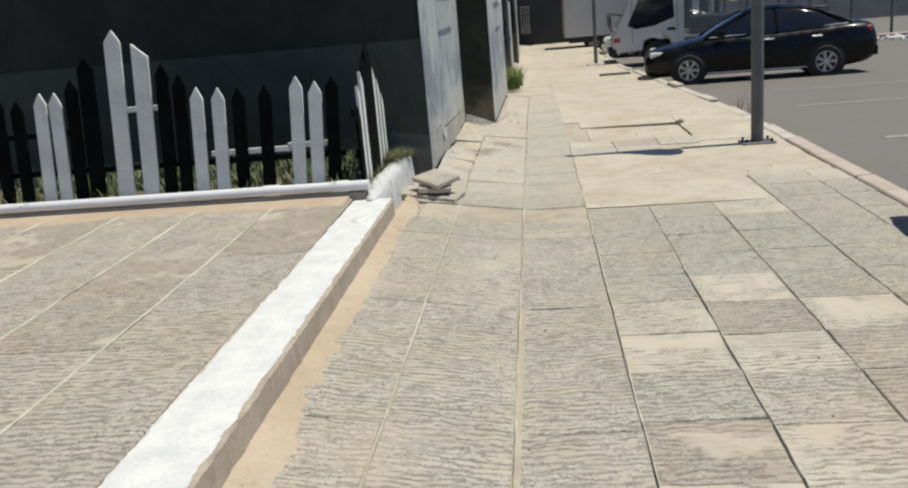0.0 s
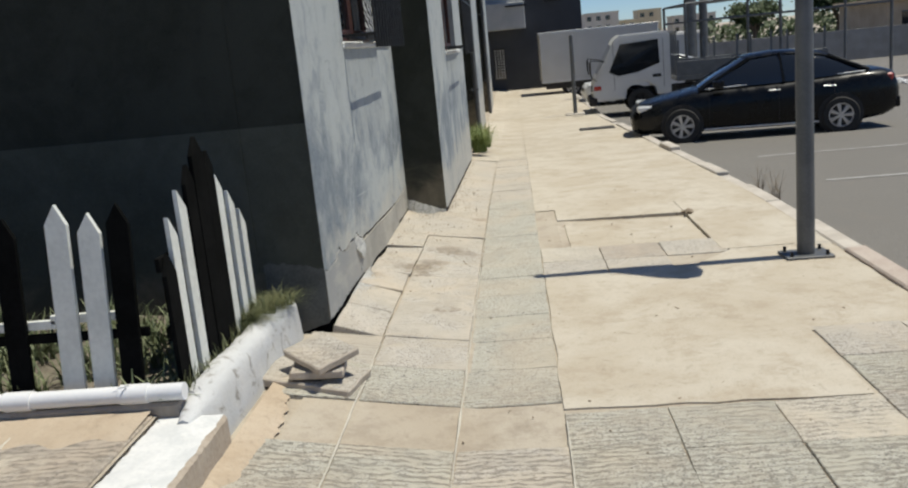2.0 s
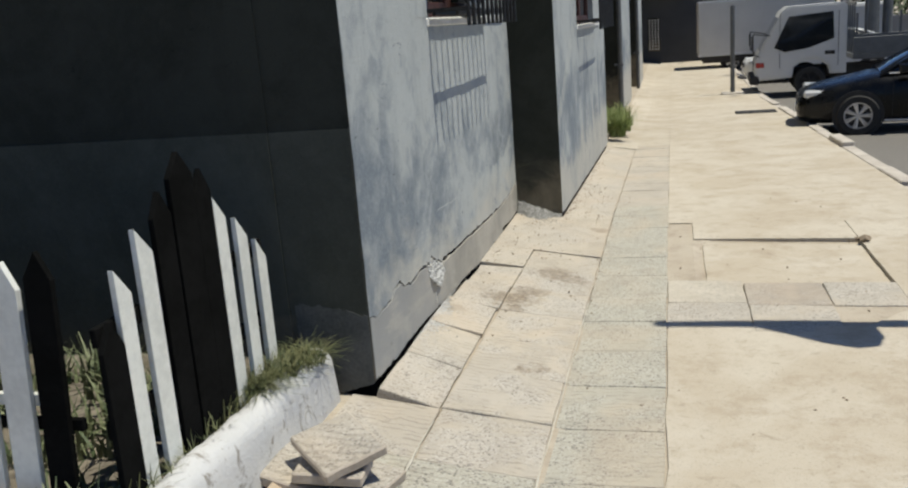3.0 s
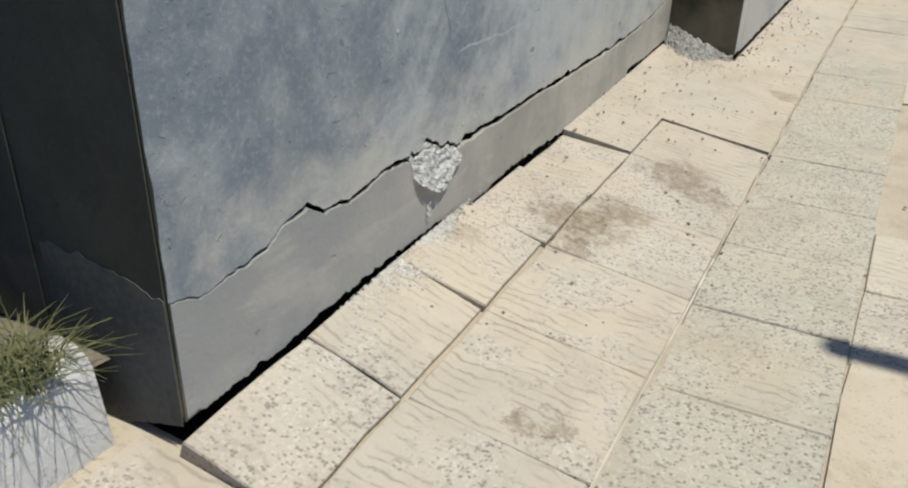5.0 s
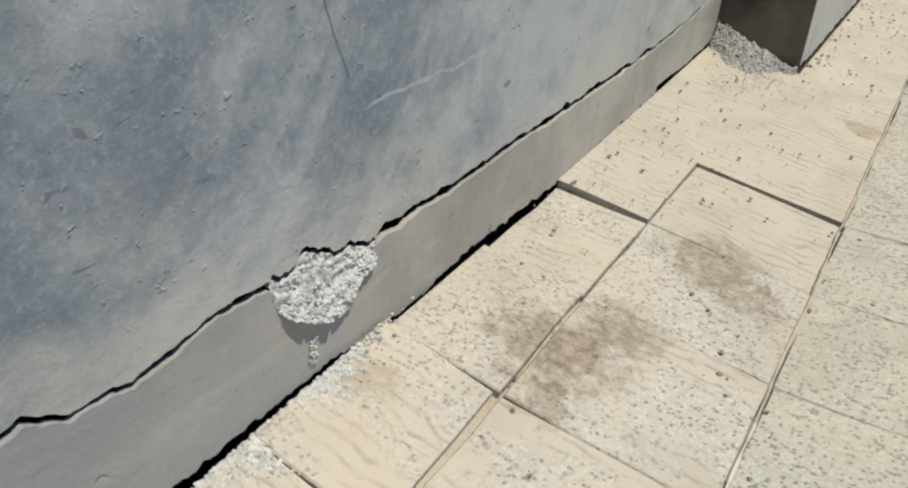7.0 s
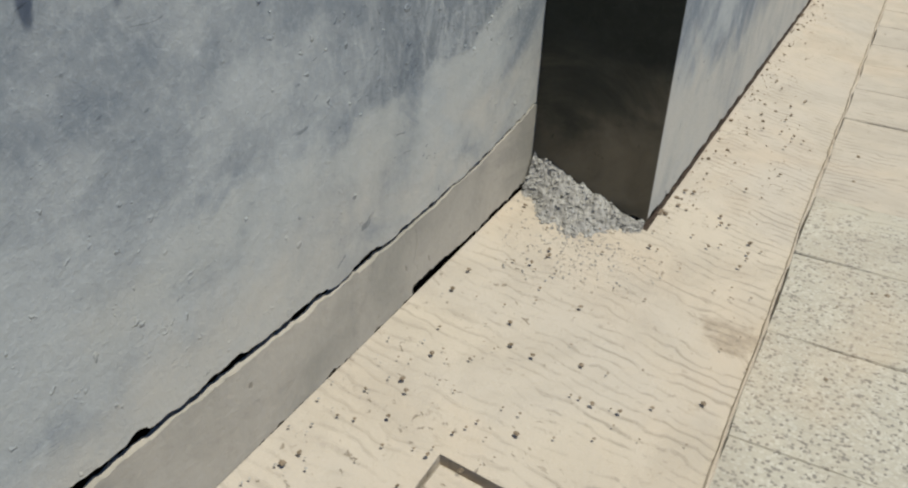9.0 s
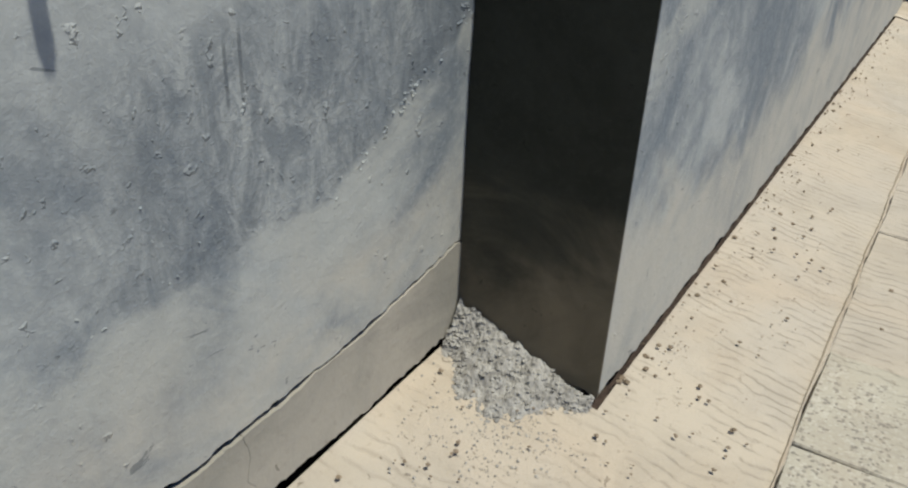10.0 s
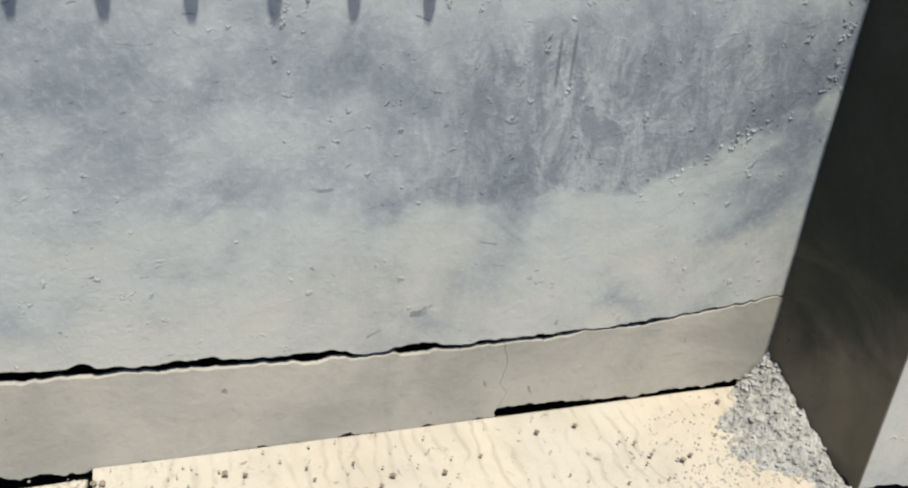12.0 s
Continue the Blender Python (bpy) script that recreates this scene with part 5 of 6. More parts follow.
def truck(m):
    """A light flat-bed truck with its cab over the engine, nose at x = 0."""
    t = empty("flatbed_truck", "weathered white light truck parked nose to the kerb", "truck", m)
    side = [(0.0, 0.55), (0.0, 0.95), (0.10, 1.15), (0.62, 2.10), (0.78, 2.22), (2.05, 2.24), (2.12, 2.15), (2.12, 0.55), (1.75, 0.55), (1.70, 0.75), (1.45, 0.92), (1.15, 0.92), (0.92, 0.75), (0.88, 0.5), (0.1, 0.45)]
    bm = prism(side, 1.75, Matrix.Translation((0, -0.875, 0)))
    bmesh.ops.bevel(bm, geom=[e for e in bm.edges if abs(e.verts[0].co.y - e.verts[1].co.y) < 0.01], offset=0.05, segments=2, affect="EDGES")
    smooth(part("cab", bm, TRUCK_WHITE, t), 35)
    for s in (-1, 1):
        y = s * 0.875
        outline = [(0.46, 1.24), (0.80, 1.98), (1.80, 2.04), (1.83, 1.40), (1.25, 1.20), (0.70, 1.13)]
        bm = prism(outline, 0.014, Matrix.Translation((0, y - 0.007, 0)))
        door_glass = part("side_window", bm, DARK_GLASS, t, "dark side window")
        part("window_trim", rod((0.46, y + s * .006, 1.24), (0.80, y + s * .006, 1.98), 0.014, 5), UNDERSIDE, door_glass)
        for xd in (0.58, 1.92):
            part("door_gap", box(xd, xd + 0.012, y - 0.006, y + 0.006, 0.75, 2.05), UNDERSIDE, t)
        part("door_handle", box(1.62, 1.86, y - 0.012, y + 0.014, 1.02, 1.11, 0.01), UNDERSIDE, t, "black door handle")
        part("head_lamp", rod((-0.02, s * 0.62, 0.76), (0.06, s * 0.62, 0.76), 0.12, 18), HEADLAMP, t, "round headlamp")
        part("indicator", box(0.02, 0.22, y - 0.02, y + 0.012, 0.78, 0.90, 0.01), TAIL_RED, t, "red side lamp")
        bm = bmesh.new()
        add_rod(bm, (0.35, s * 0.86, 1.55), (-0.05, s * 1.15, 1.62), 0.014, 6)
        add_rod(bm, (-0.05, s * 1.15, 1.62), (-0.05, s * 1.15, 1.15), 0.014, 6)
        add_rod(bm, (-0.05, s * 1.15, 1.15), (0.1, s * 0.86, 1.05), 0.014, 6)
        arm = part("mirror_arm", bm, BLACK_IRON, t)
        part("mirror", box(-0.09, -0.04, s * 1.15 - 0.09, s * 1.15 + 0.09, 1.25, 1.58, 0.015), UNDERSIDE, arm, "black mirror")
        for xw in (0.0 + 1.30, 4.3):
            wheel(t, xw, s * 0.74, 0.38, 0.22, s, UNDERSIDE)
    bm = bmesh.new()
    add_box(bm, -0.006, 0.006, -0.76, 0.76, 0.0, 0.88, 0.004)
    bmesh.ops.transform(bm, matrix=Matrix.Translation((0.128, 0, 1.2)) @ Matrix.Rotation(radians(28.7), 4, "Y"), verts=bm.verts)
    part("windscreen", bm, DARK_GLASS, t, "raked windscreen")
    part("bumper", box(-0.12, 0.10, -0.9, 0.9, 0.36, 0.58, 0.03), UNDERSIDE, t, "dark steel bumper")
    part("grille", box(-0.012, 0.03, -0.45, 0.45, 0.66, 0.88, 0.01), UNDERSIDE, t)
    part("chassis", box(0.3, 6.0, -0.4, 0.4, 0.45, 0.72), UNDERSIDE, t)
    part("bed", box(2.25, 6.2, -0.95, 0.95, 0.86, 0.98, 0.01), STEEL_GREY, t, "grey load bed")
    for s in (-1, 1):
        part("side_board", box(2.25, 6.2, s * 0.95 - 0.02, s * 0.95 + 0.02, 0.985, 1.38, 0.005), STEEL_GREY, t)
        for k in range(5):
            x = 2.3 + 0.95 * k
            part("stake", box(x, x + 0.05, s * 0.92 - 0.02, s * 0.92 + 0.02, 0.985, 1.95), STEEL_GREY, t)
    for y in (-0.8, -0.4, 0.0, 0.4, 0.8):
        part("headboard_bar", box(2.26, 2.30, y - 0.02, y + 0.02, 0.985, 2.15), STEEL_GREY, t)
    part("headboard_rail", box(2.252, 2.308, -0.92, 0.92, 2.152, 2.20), STEEL_GREY, t)
    return t


truck(pose(2.42, 28.6, road_height(4, 28.6), 0, 0, -3))


def box_truck(m):
    t = empty("box_truck", "white box-body delivery truck parked beyond the flatbed", "truck", m)
    part("cargo_box", box(0, 4.6, -1.0, 1.0, 0.62, 2.55, 0.03), TRUCK_WHITE, t)
    for z in (0.62, 2.50):
        part("corner_rail", box(-0.012, 4.612, -1.012, -0.98, z - 0.02, z + 0.06, 0.006), ALLOY, t)
    for k in range(1, 4):
        part("panel_seam", box(1.15 * k, 1.15 * k + 0.02, -1.008, -0.99, 0.7, 2.48), TRUCK_WHITE, t)
    part("chassis", box(0.1, 6.4, -0.4, 0.4, 0.42, 0.60), UNDERSIDE, t)
    part("skirt", box(0.15, 4.4, -0.95, -0.9, 0.36, 0.60), UNDERSIDE, t)
    part("cab", box(4.75, 6.4, -0.95, 0.95, 0.5, 2.1, 0.12, seg=2), TRUCK_WHITE, t)
    for s in (-1, 1):
        wheel(t, 1.2, s * 0.8, 0.36, 0.22, s)
        wheel(t, 5.4, s * 0.8, 0.36, 0.22, s)
    return t


box_truck(pose(1.30, 39.2, road_height(4, 39), 0, 0, 0))

# ---- kerb and road marks ----
r = random.Random(3)
kerb_row = empty("kerb", "worn concrete kerb stones between pavement and car park", "kerb", Matrix.Identity(4), kind="structure")
y = -4.0
k = 0
bm = box(KERB_IN, KERB_OUT, 0.004, 0.996, -0.24, 0.0, 0.012)
roughen(bm, 0.006, 5, 2)
stone_me = mesh_of(bm, "kerb_stone", KERB_STONE)
red_me = stone_me.copy()
red_me.materials.clear()
red_me.materials.append(RED_KERB)
while y < 44:
    ob = new("kerb_stone", red_me if (y < 8.3) else stone_me)
    ob.parent = kerb_row
    slope = math.degrees(math.atan2(gz(5, y + 1) - gz(5, y), 1))
    ob.matrix_basis = pose(r.gauss(0, 0.004), y, gz(5, y) + 0.012 + r.gauss(0, 0.003), slope, r.gauss(0, 0.4), r.gauss(0, 0.25))
    y += 1.0

for y in (6.3, 9.5, 12.75, 15.6, 23.0, 25.8):
    bm = sheet(3.6, 8.2, y, y + 0.11, 30, 1, lambda a, b: road_height(a, b) + 0.005)
    for v in bm.verts:
        v.co.y += jag(v.co.x, 0.012, 6, v.co.y)
    tagged(part("parking_line", bm, LINE_PAINT), "worn white painted parking bay line on asphalt", "road marking", kind="structure")
spots = []
for _ in range(160):
    x, y = r.gauss(12.4, 0.8), r.gauss(31, 0.35)
    spots.append((x, y, road_height(x, y) + 0.1 * r.random(), r.choice((0.03, 0.05, 0.08))))
lumps("litter_heap", "heap of white rubbish by the far kerb", spots, WHITE_PLASTIC, 4)
tagged(part("far_kerb", box(8.5, 40, 31.6, 31.9, -0.75, -0.53, 0.02), RED_KERB), "faded red kerb on the far side of the car park", "kerb", kind="structure")

# ---- the block across the end of the street ----
FY, FX1, FTOP = 44.0, 3.45, 13.0
SLATE = plain("dark_slate_blue_paint", (0.040, 0.044, 0.052), (0.055, 0.060, 0.070), 0.8, 0.85)
far = empty("apartment_block", "dark charcoal apartment block closing the street", "building", Matrix.Identity(4))
part("wall", box(-14, FX1, FY, FY + 11, -1.2, FTOP), SLATE, far)
part("roof", box(-14.2, FX1 + 0.2, FY - 0.2, FY + 11.2, FTOP + 0.003, FTOP + 0.3), ROOF_GREY, far)
for z in (2.2, 5.3, 8.4):
    bal = part("balcony", box(-4.2, 0.9, FY - 0.9, FY - 0.003, z, z + 1.15, 0.02), PALE_PANEL, far, "pale grey balcony front")
    part("balcony_wall", box(-4.2, 0.88, FY - 0.05, FY - 0.004, z + 1.16, z + 2.9), PALE_PANEL, bal)
    part("laundry_arm", box(0.05, 1.0, FY - 1.0, FY - 0.92, z + 0.95, z + 1.02), BLACK_IRON, bal)
    win = part("window", box(-2.9, -1.5, FY - 0.06, FY - 0.052, z + 1.25, z + 2.5), DARK_GLASS, far, "dark balcony window")
vent = part("vent_block", box(-0.62, -0.12, FY - 0.03, FY - 0.003, 0.0, 1.4), CHARCOAL_PAINT, far)
for i in range(4):
    for j in range(11):
        part("vent_bar", box(-0.58 + 0.12 * i, -0.52 + 0.12 * i, FY - 0.05, FY - 0.031, 0.06 + 0.12 * j, 0.13 + 0.12 * j), WHITEWASH, vent)
dish = empty("satellite_dish", "white satellite dish on a wall bracket", "satellite dish", pose(2.3, FY, 3.85))
bm = bmesh.new()
bmesh.ops.create_uvsphere(bm, u_segments=24, v_segments=16, radius=0.55)
bmesh.ops.delete(bm, geom=[v for v in bm.verts if v.co.z > -0.43], context="VERTS")
bmesh.ops.translate(bm, verts=bm.verts, vec=(0, 0, 0.48))
bmesh.ops.solidify(bm, geom=bm.faces[:], thickness=0.015)
bmesh.ops.transform(bm, matrix=Matrix.Translation((0, -0.5, 0)) @ Matrix.Scale(0.74, 4) @ Matrix.Rotation(radians(60), 4, "X") @ Matrix.Rotation(radians(10), 4, "Y"), verts=bm.verts)
smooth(part("reflector", bm, WHITE_PLASTIC, dish))
part("arm", rod((0, -0.42, 0), (-0.1, -0.95, -0.25), 0.02, 6), BLACK_IRON, dish)
part("bracket", rod((0, 0, -0.35), (0, -0.45, -0.05), 0.03, 6), BLACK_IRON, dish)
part("foot_bar", box(-0.5, 0.35, -0.35, -0.3, -0.6, -0.5), BLACK_IRON, dish)

# ---- open frame, mast, walls and huts behind the car park ----
fr = empty("pipe_frame", "open frame of grey steel pipes behind the parked cars", "frame", pose(5.85, 32.5, -0.68))
for x, h in ((0, 2.98), (3.0, 3.05), (6.45, 3.2)):
    part("post", rod((x, 0, 0), (x, 0, h), 0.05, 10), STEEL_GREY, fr)
    part("post", rod((x, 4, 0), (x, 4, h), 0.05, 10), STEEL_GREY, fr)
    part("cross_rail", rod((x, 0, h), (x, 4, h), 0.035, 8), STEEL_GREY, fr)
for y in (0, 4):
    part("top_rail", rod((0, y, 2.98), (6.45, y, 3.2), 0.038, 10), STEEL_GREY, fr)
    part("mid_rail", rod((0, y, 2.42), (6.45, y, 2.45), 0.034, 10), STEEL_GREY, fr)
mast = empty("lamp_mast", "thick grey steel lighting mast", "mast", pose(6.4, 34.5, -0.68))
part("shaft", rod((0, 0, 0), (0, 0, 12), 0.22, 16, 0.18), STEEL_GREY, mast)
part("shaft", rod((0.46, 0.1, 0), (0.46, 0.1, 12), 0.15, 16, 0.12), STEEL_GREY, mast)
YARD = plain("weathered_yard_wall", (0.24, 0.225, 0.20), (0.33, 0.31, 0.28), 1.5, 0.9, 0.4)
HUT = plain("sand_coloured_render", (0.40, 0.31, 0.21), (0.48, 0.38, 0.27), 1.2, 0.9, 0.3)
tagged(part("yard_wall", box(4.2, 60, 46, 46.25, -1.2, 0.72), YARD), "low weathered yard wall behind the car park", "wall", kind="structure")
hut = empty("flat_hut", "sand-coloured flat-roofed hut behind the yard wall", "building", pose(23.2, 60, -0.9))
part("wall", box(0, 12, 0, 8, -0.3, 2.75), HUT, hut)
part("roof", box(-0.35, 12.3, -0.35, 8.3, 2.753, 2.98, 0.03), HUT, hut)
for x in (0.9, 3.6, 6.6):
    win = part("window", box(x, x + 1.1, -0.03, -0.003, 1.1, 2.1), DARK_GLASS, hut, "dark window")
    part("window_frame", box(x - 0.06, x + 1.16, -0.045, -0.031, 2.1, 2.16), STEEL_GREY, win)

FLAT_A = plain("beige_flats_render", (0.42, 0.40, 0.36), (0.50, 0.48, 0.44), 0.2, 0.9, 0.1)
FLAT_B = plain("ochre_flats_render", (0.46, 0.40, 0.28), (0.52, 0.46, 0.34), 0.2, 0.9, 0.1)


def flats(x, y, w, floors, material):
    b = empty("block_of_flats", "distant pale block of flats with rows of windows", "building", pose(x, y, -1.2), group="distant flats")
    part("wall", box(0, w, 0, 12, 0, floors * 3.0), material, b)
    part("roof", box(-0.2, w + 0.2, -0.2, 12.2, floors * 3.0 + 0.003, floors * 3.0 + 0.5), material, b)
    for f in range(floors):
        for i in range(int(w // 3)):
            part("window", box(0.8 + 3 * i, 2.2 + 3 * i, -0.06, -0.003, 0.9 + 3 * f, 2.3 + 3 * f), DARK_GLASS, b)
    return b


flats(24.5, 300, 11, 3, FLAT_A)
flats(36.5, 310, 7, 2, FLAT_B)
flats(44.5, 320, 8, 3, FLAT_B)
flats(58, 330, 15, 2, FLAT_A)


def tree(x, y, h, seed):
    """A tapered trunk with limbs and a crown of many small leaves."""
    r = random.Random(seed)
    t = empty("tree", "dark green broad tree behind the yard wall", "tree", pose(x, y, -1.0), group="trees behind the wall")
    bm = bmesh.new()
    add_rod(bm, (0, 0, 0), (0.1, 0, h * 0.45), 0.22, 9, 0.15)
    tips = []
    for k in range(7):
        a = 2 * math.pi * k / 7 + r.random()
        tip = Vector((math.cos(a) * h * 0.3 * r.uniform(0.6, 1.1), math.sin(a) * h * 0.3 * r.uniform(0.6, 1.1), h * r.uniform(0.62, 0.9)))
        add_rod(bm, (0.1, 0, h * r.uniform(0.3, 0.45)), tip, 0.1, 6, 0.03)
        tips.append(tip)
    part("trunk", bm, BARK, t)
    verts, faces = [], []
    for _ in range(6500):
        c = r.choice(tips)
        p = c + Vector((r.gauss(0, 1), r.gauss(0, 1), r.gauss(0, 0.7))) * h * 0.115
        s = r.uniform(0.12, 0.24)
        u = Vector((r.gauss(0, 1), r.gauss(0, 1), r.gauss(0, 1))).normalized()
        w = u.orthogonal().normalized()
        b = len(verts)
        verts += [tuple(p - u * s), tuple(p + w * s * 0.5), tuple(p + u * s), tuple(p - w * s * 0.5)]
        faces.append((b, b + 1, b + 2, b + 3))
    me = bpy.data.meshes.new("crown")
    me.from_pydata(verts, [], faces)
    me.materials.append(TREE_LEAF)
    crown = new("crown", me)
    crown.parent = t
    return t


for i, (x, y, h) in enumerate(((24.5, 72, 5.0), (28.5, 75, 5.6), (32.5, 73, 6.0), (37, 78, 5.4), (21.0, 82, 3.8))):
    tree(x, y, h, 20 + i)

# a belt of scrub beyond the yard, too far to count its bushes
rr = random.Random(77)
verts, faces = [], []
for _ in range(9000):
    x = rr.uniform(6, 95)
    h = 2.6 + 1.5 * noise.noise(Vector((x * 0.25, 3, 1))) + 0.8 * noise.noise(Vector((x * 0.9, 8, 1)))
    p = Vector((x, rr.uniform(104, 110), -1.2 + max(0.3, h) * rr.random() ** 0.7))
    s = rr.uniform(0.2, 0.45)
    u = Vector((rr.gauss(0, 1), rr.gauss(0, 1), rr.gauss(0, 1))).normalized()
    w = u.orthogonal().normalized()
    b = len(verts)
    verts += [tuple(p - u * s), tuple(p + w * s * 0.6), tuple(p + u * s), tuple(p - w * s * 0.6)]
    faces.append((b, b + 1, b + 2, b + 3))
me = bpy.data.meshes.new("scrub")
me.from_pydata(verts, [], faces)
me.materials.append(TREE_LEAF)
tagged(new("scrub", me), "belt of dark green scrub beyond the yard", "bushes", kind="stuff")


# ---- concrete patches and covers in the pavement ----
def patch(name, pts, lift, label, thick=0.03, step=None):
    bm = bmesh.new()
    f = bm.faces.new([bm.verts.new((x, y, gz(x, y) + lift)) for x, y in pts])
    ext = bmesh.ops.extrude_face_region(bm, geom=[f])
    bmesh.ops.translate(bm, verts=[v for v in ext["geom"] if isinstance(v, bmesh.types.BMVert)], vec=(0, 0, -thick))
    bmesh.ops.recalc_face_normals(bm, faces=bm.faces)
    ob = part(name, bm, CONCRETE, pavement)
    return tagged(ob, label)


def ragged(x0, y0, x1, y1, n, amount, seed):
    """Points along a ragged line."""
    out = []
    for i in range(n):
        u = i / n
        x, y = x0 + (x1 - x0) * u, y0 + (y1 - y0) * u
        k = jag(u * 3 + seed, amount, 3, seed)
        dx, dy = x1 - x0, y1 - y0
        q = math.hypot(dx, dy)
        out.append((x - dy / q * k, y + dx / q * k))
    return out


CORNERS = [(0.315, 6.54), (1.665, 6.50), (1.675, 7.36), (2.40, 7.40), (2.40, 9.24), (1.70, 9.24), (1.35, 8.86), (0.315, 8.86)]
edge = []
for k, (a, b) in enumerate(zip(CORNERS, CORNERS[1:] + CORNERS[:1])):
    edge += ragged(*a, *b, 10, 0.018, k * 3.3)
patch("concrete_patch", edge, 0.004, "large sandy concrete patch poured between the pavers")
edge = []
CORNERS = [(0.56, 9.64), (1.635, 9.62), (1.635, 10.62), (0.56, 10.74)]
for k, (a, b) in enumerate(zip(CORNERS, CORNERS[1:] + CORNERS[:1])):
    edge += ragged(*a, *b, 8, 0.006, 40 + k * 3.3)
patch("manhole_cover", edge, -0.016, "sunken square concrete manhole cover")
for k, (x0, x1, y0, y1) in enumerate(((0.50, 1.64, 10.72, 11.3), (1.645, 2.40, 9.26, 11.3))):
    edge = []
    CORNERS = [(x0, y0 + (0.06 if k == 0 else 0)), (x1, y0), (x1, y1), (x0, y1)]
    for j, (a, b) in enumerate(zip(CORNERS, CORNERS[1:] + CORNERS[:1])):
        edge += ragged(*a, *b, 8, 0.006, 60 + k * 9 + j)
    patch("concrete_patch", edge, 0.006, "sandy concrete strip beside the manhole cover")
lumps("dirt_clod", "dark clod of dirt at the corner of the manhole cover", [(1.66, 10.62, 0.02, 0.045), (1.62, 10.64, 0.02, 0.03), (1.70, 10.66, 0.015, 0.025)], DIRT, 5, kind="", category="dirt clod")
# poured concrete bays further along
bays = sheet(0.31, KERB_IN, 11.32, 60, 10, 160, lambda x, y: gz(x, y) + 0.002)
far_bay = sheet(-0.6, 0.305, 16.7, 60, 6, 140, lambda x, y: gz(x, y) + 0.002)
tagged(part("concrete_walk", far_bay, CONCRETE, pavement), "sandy worn concrete pavement along the far bays")
tagged(part("concrete_walk", bays, CONCRETE, pavement), "sandy worn concrete pavement further along the street")

# ribbed concrete poured in one piece along the wall and the projecting bay
XG = [WALL_X + 0.004 + (STEP_X + 0.008 - WALL_X - 0.004) * k / 4 for k in range(5)] + [STEP_X + 0.008 + (-0.16 - STEP_X - 0.008) * k / 4 for k in range(1, 5)]
XG[3] = -0.648
YG = [9.83, 10.06, 10.295] + [10.295 + (STEP_Y - 0.012 - 10.295) * k / 6 for k in range(1, 7)] + [STEP_Y - 0.012 + (16.9 - STEP_Y + 0.012) * k / 60 for k in range(1, 61)]
bm = bmesh.new()
grid = [[bm.verts.new((x, y, gz(x, y) - 0.006 + 0.004 * noise.noise(Vector((x * 3, y * 3, 2))))) for y in YG] for x in XG]
for i in range(len(XG) - 1):
    for j in range(len(YG) - 1):
        if (YG[j] < 10.28 and XG[i + 1] > -0.64) or (YG[j] > STEP_Y - 0.02 and XG[i] < STEP_X):
            continue
        bm.faces.new((grid[i][j], grid[i + 1][j], grid[i + 1][j + 1], grid[i][j + 1]))
bmesh.ops.delete(bm, geom=[v for v in bm.verts if not v.link_faces], context="VERTS")
ext = bmesh.ops.extrude_face_region(bm, geom=bm.faces[:])
bmesh.ops.translate(bm, verts=[v for v in ext["geom"] if isinstance(v, bmesh.types.BMVert)], vec=(0, 0, -0.07))
bmesh.ops.recalc_face_normals(bm, faces=bm.faces)
smooth(tagged(part("poured_slab", bm, TILE, pavement), "cream ribbed concrete poured along the foot of the wall"), 30)

# ---- pavers, one by one ----
r = random.Random(12)
tile_meshes = {}


def tile_mesh(w, d, material, variant):
    key = (round(w, 3), round(d, 3), material.name, variant)
    if key not in tile_meshes:
        bm = bmesh.new()
        q = random.Random(variant * 31 + int(w * 1000))
        n = 3
        ring_pts = []
        for (ax, ay), (bx, by) in (((0, 0), (w, 0)), ((w, 0), (w, d)), ((w, d), (0, d)), ((0, d), (0, 0))):
            for i in range(n):
                u = i / n
                ring_pts.append((ax + (bx - ax) * u - w / 2 + q.uniform(-.004, .004), ay + (by - ay) * u - d / 2 + q.uniform(-.004, .004)))
        top = [bm.verts.new((x * 0.985, y * 0.985, 0.0)) for x, y in ring_pts]
        low = [bm.verts.new((x, y, -0.005)) for x, y in ring_pts]
        deep = [bm.verts.new((x, y, -0.05)) for x, y in ring_pts]
        bm.faces.new(top)
        m = len(top)
        for k in range(m):
            bm.faces.new((low[k], low[(k + 1) % m], top[(k + 1) % m], top[k]))
            bm.faces.new((deep[k], deep[(k + 1) % m], low[(k + 1) % m], low[k]))
        tile_meshes[key] = mesh_of(bm, "paver", material)
    return tile_meshes[key]


rows = []
bm = bmesh.new()
for i in range(25):                           # drift sand packed into the joints beside the wall
    y = 7.95 + 3.43 * i / 24
    rows.append([bm.verts.new((x, y, gz(x, y) - (0.034 if y > 9.3 else 0.014))) for x in (-0.86, -0.68, -0.5, -0.32, -0.14)])
for p, q in zip(rows, rows[1:]):
    for k in range(4):
        bm.faces.new((p[k], p[k + 1], q[k + 1], q[k]))
for f in bm.faces:
    f.normal_update()
tagged(part("joint_sand", bm, MORTAR), "drift sand packed in the paving joints", "sand", kind="structure")
SKIP = ((0.31, 1.68, 6.44, 8.85), (1.68, 2.45, 7.38, 9.24), (0.5, 2.45, 9.58, 11.4), (1.2, 1.72, 8.8, 9.3))
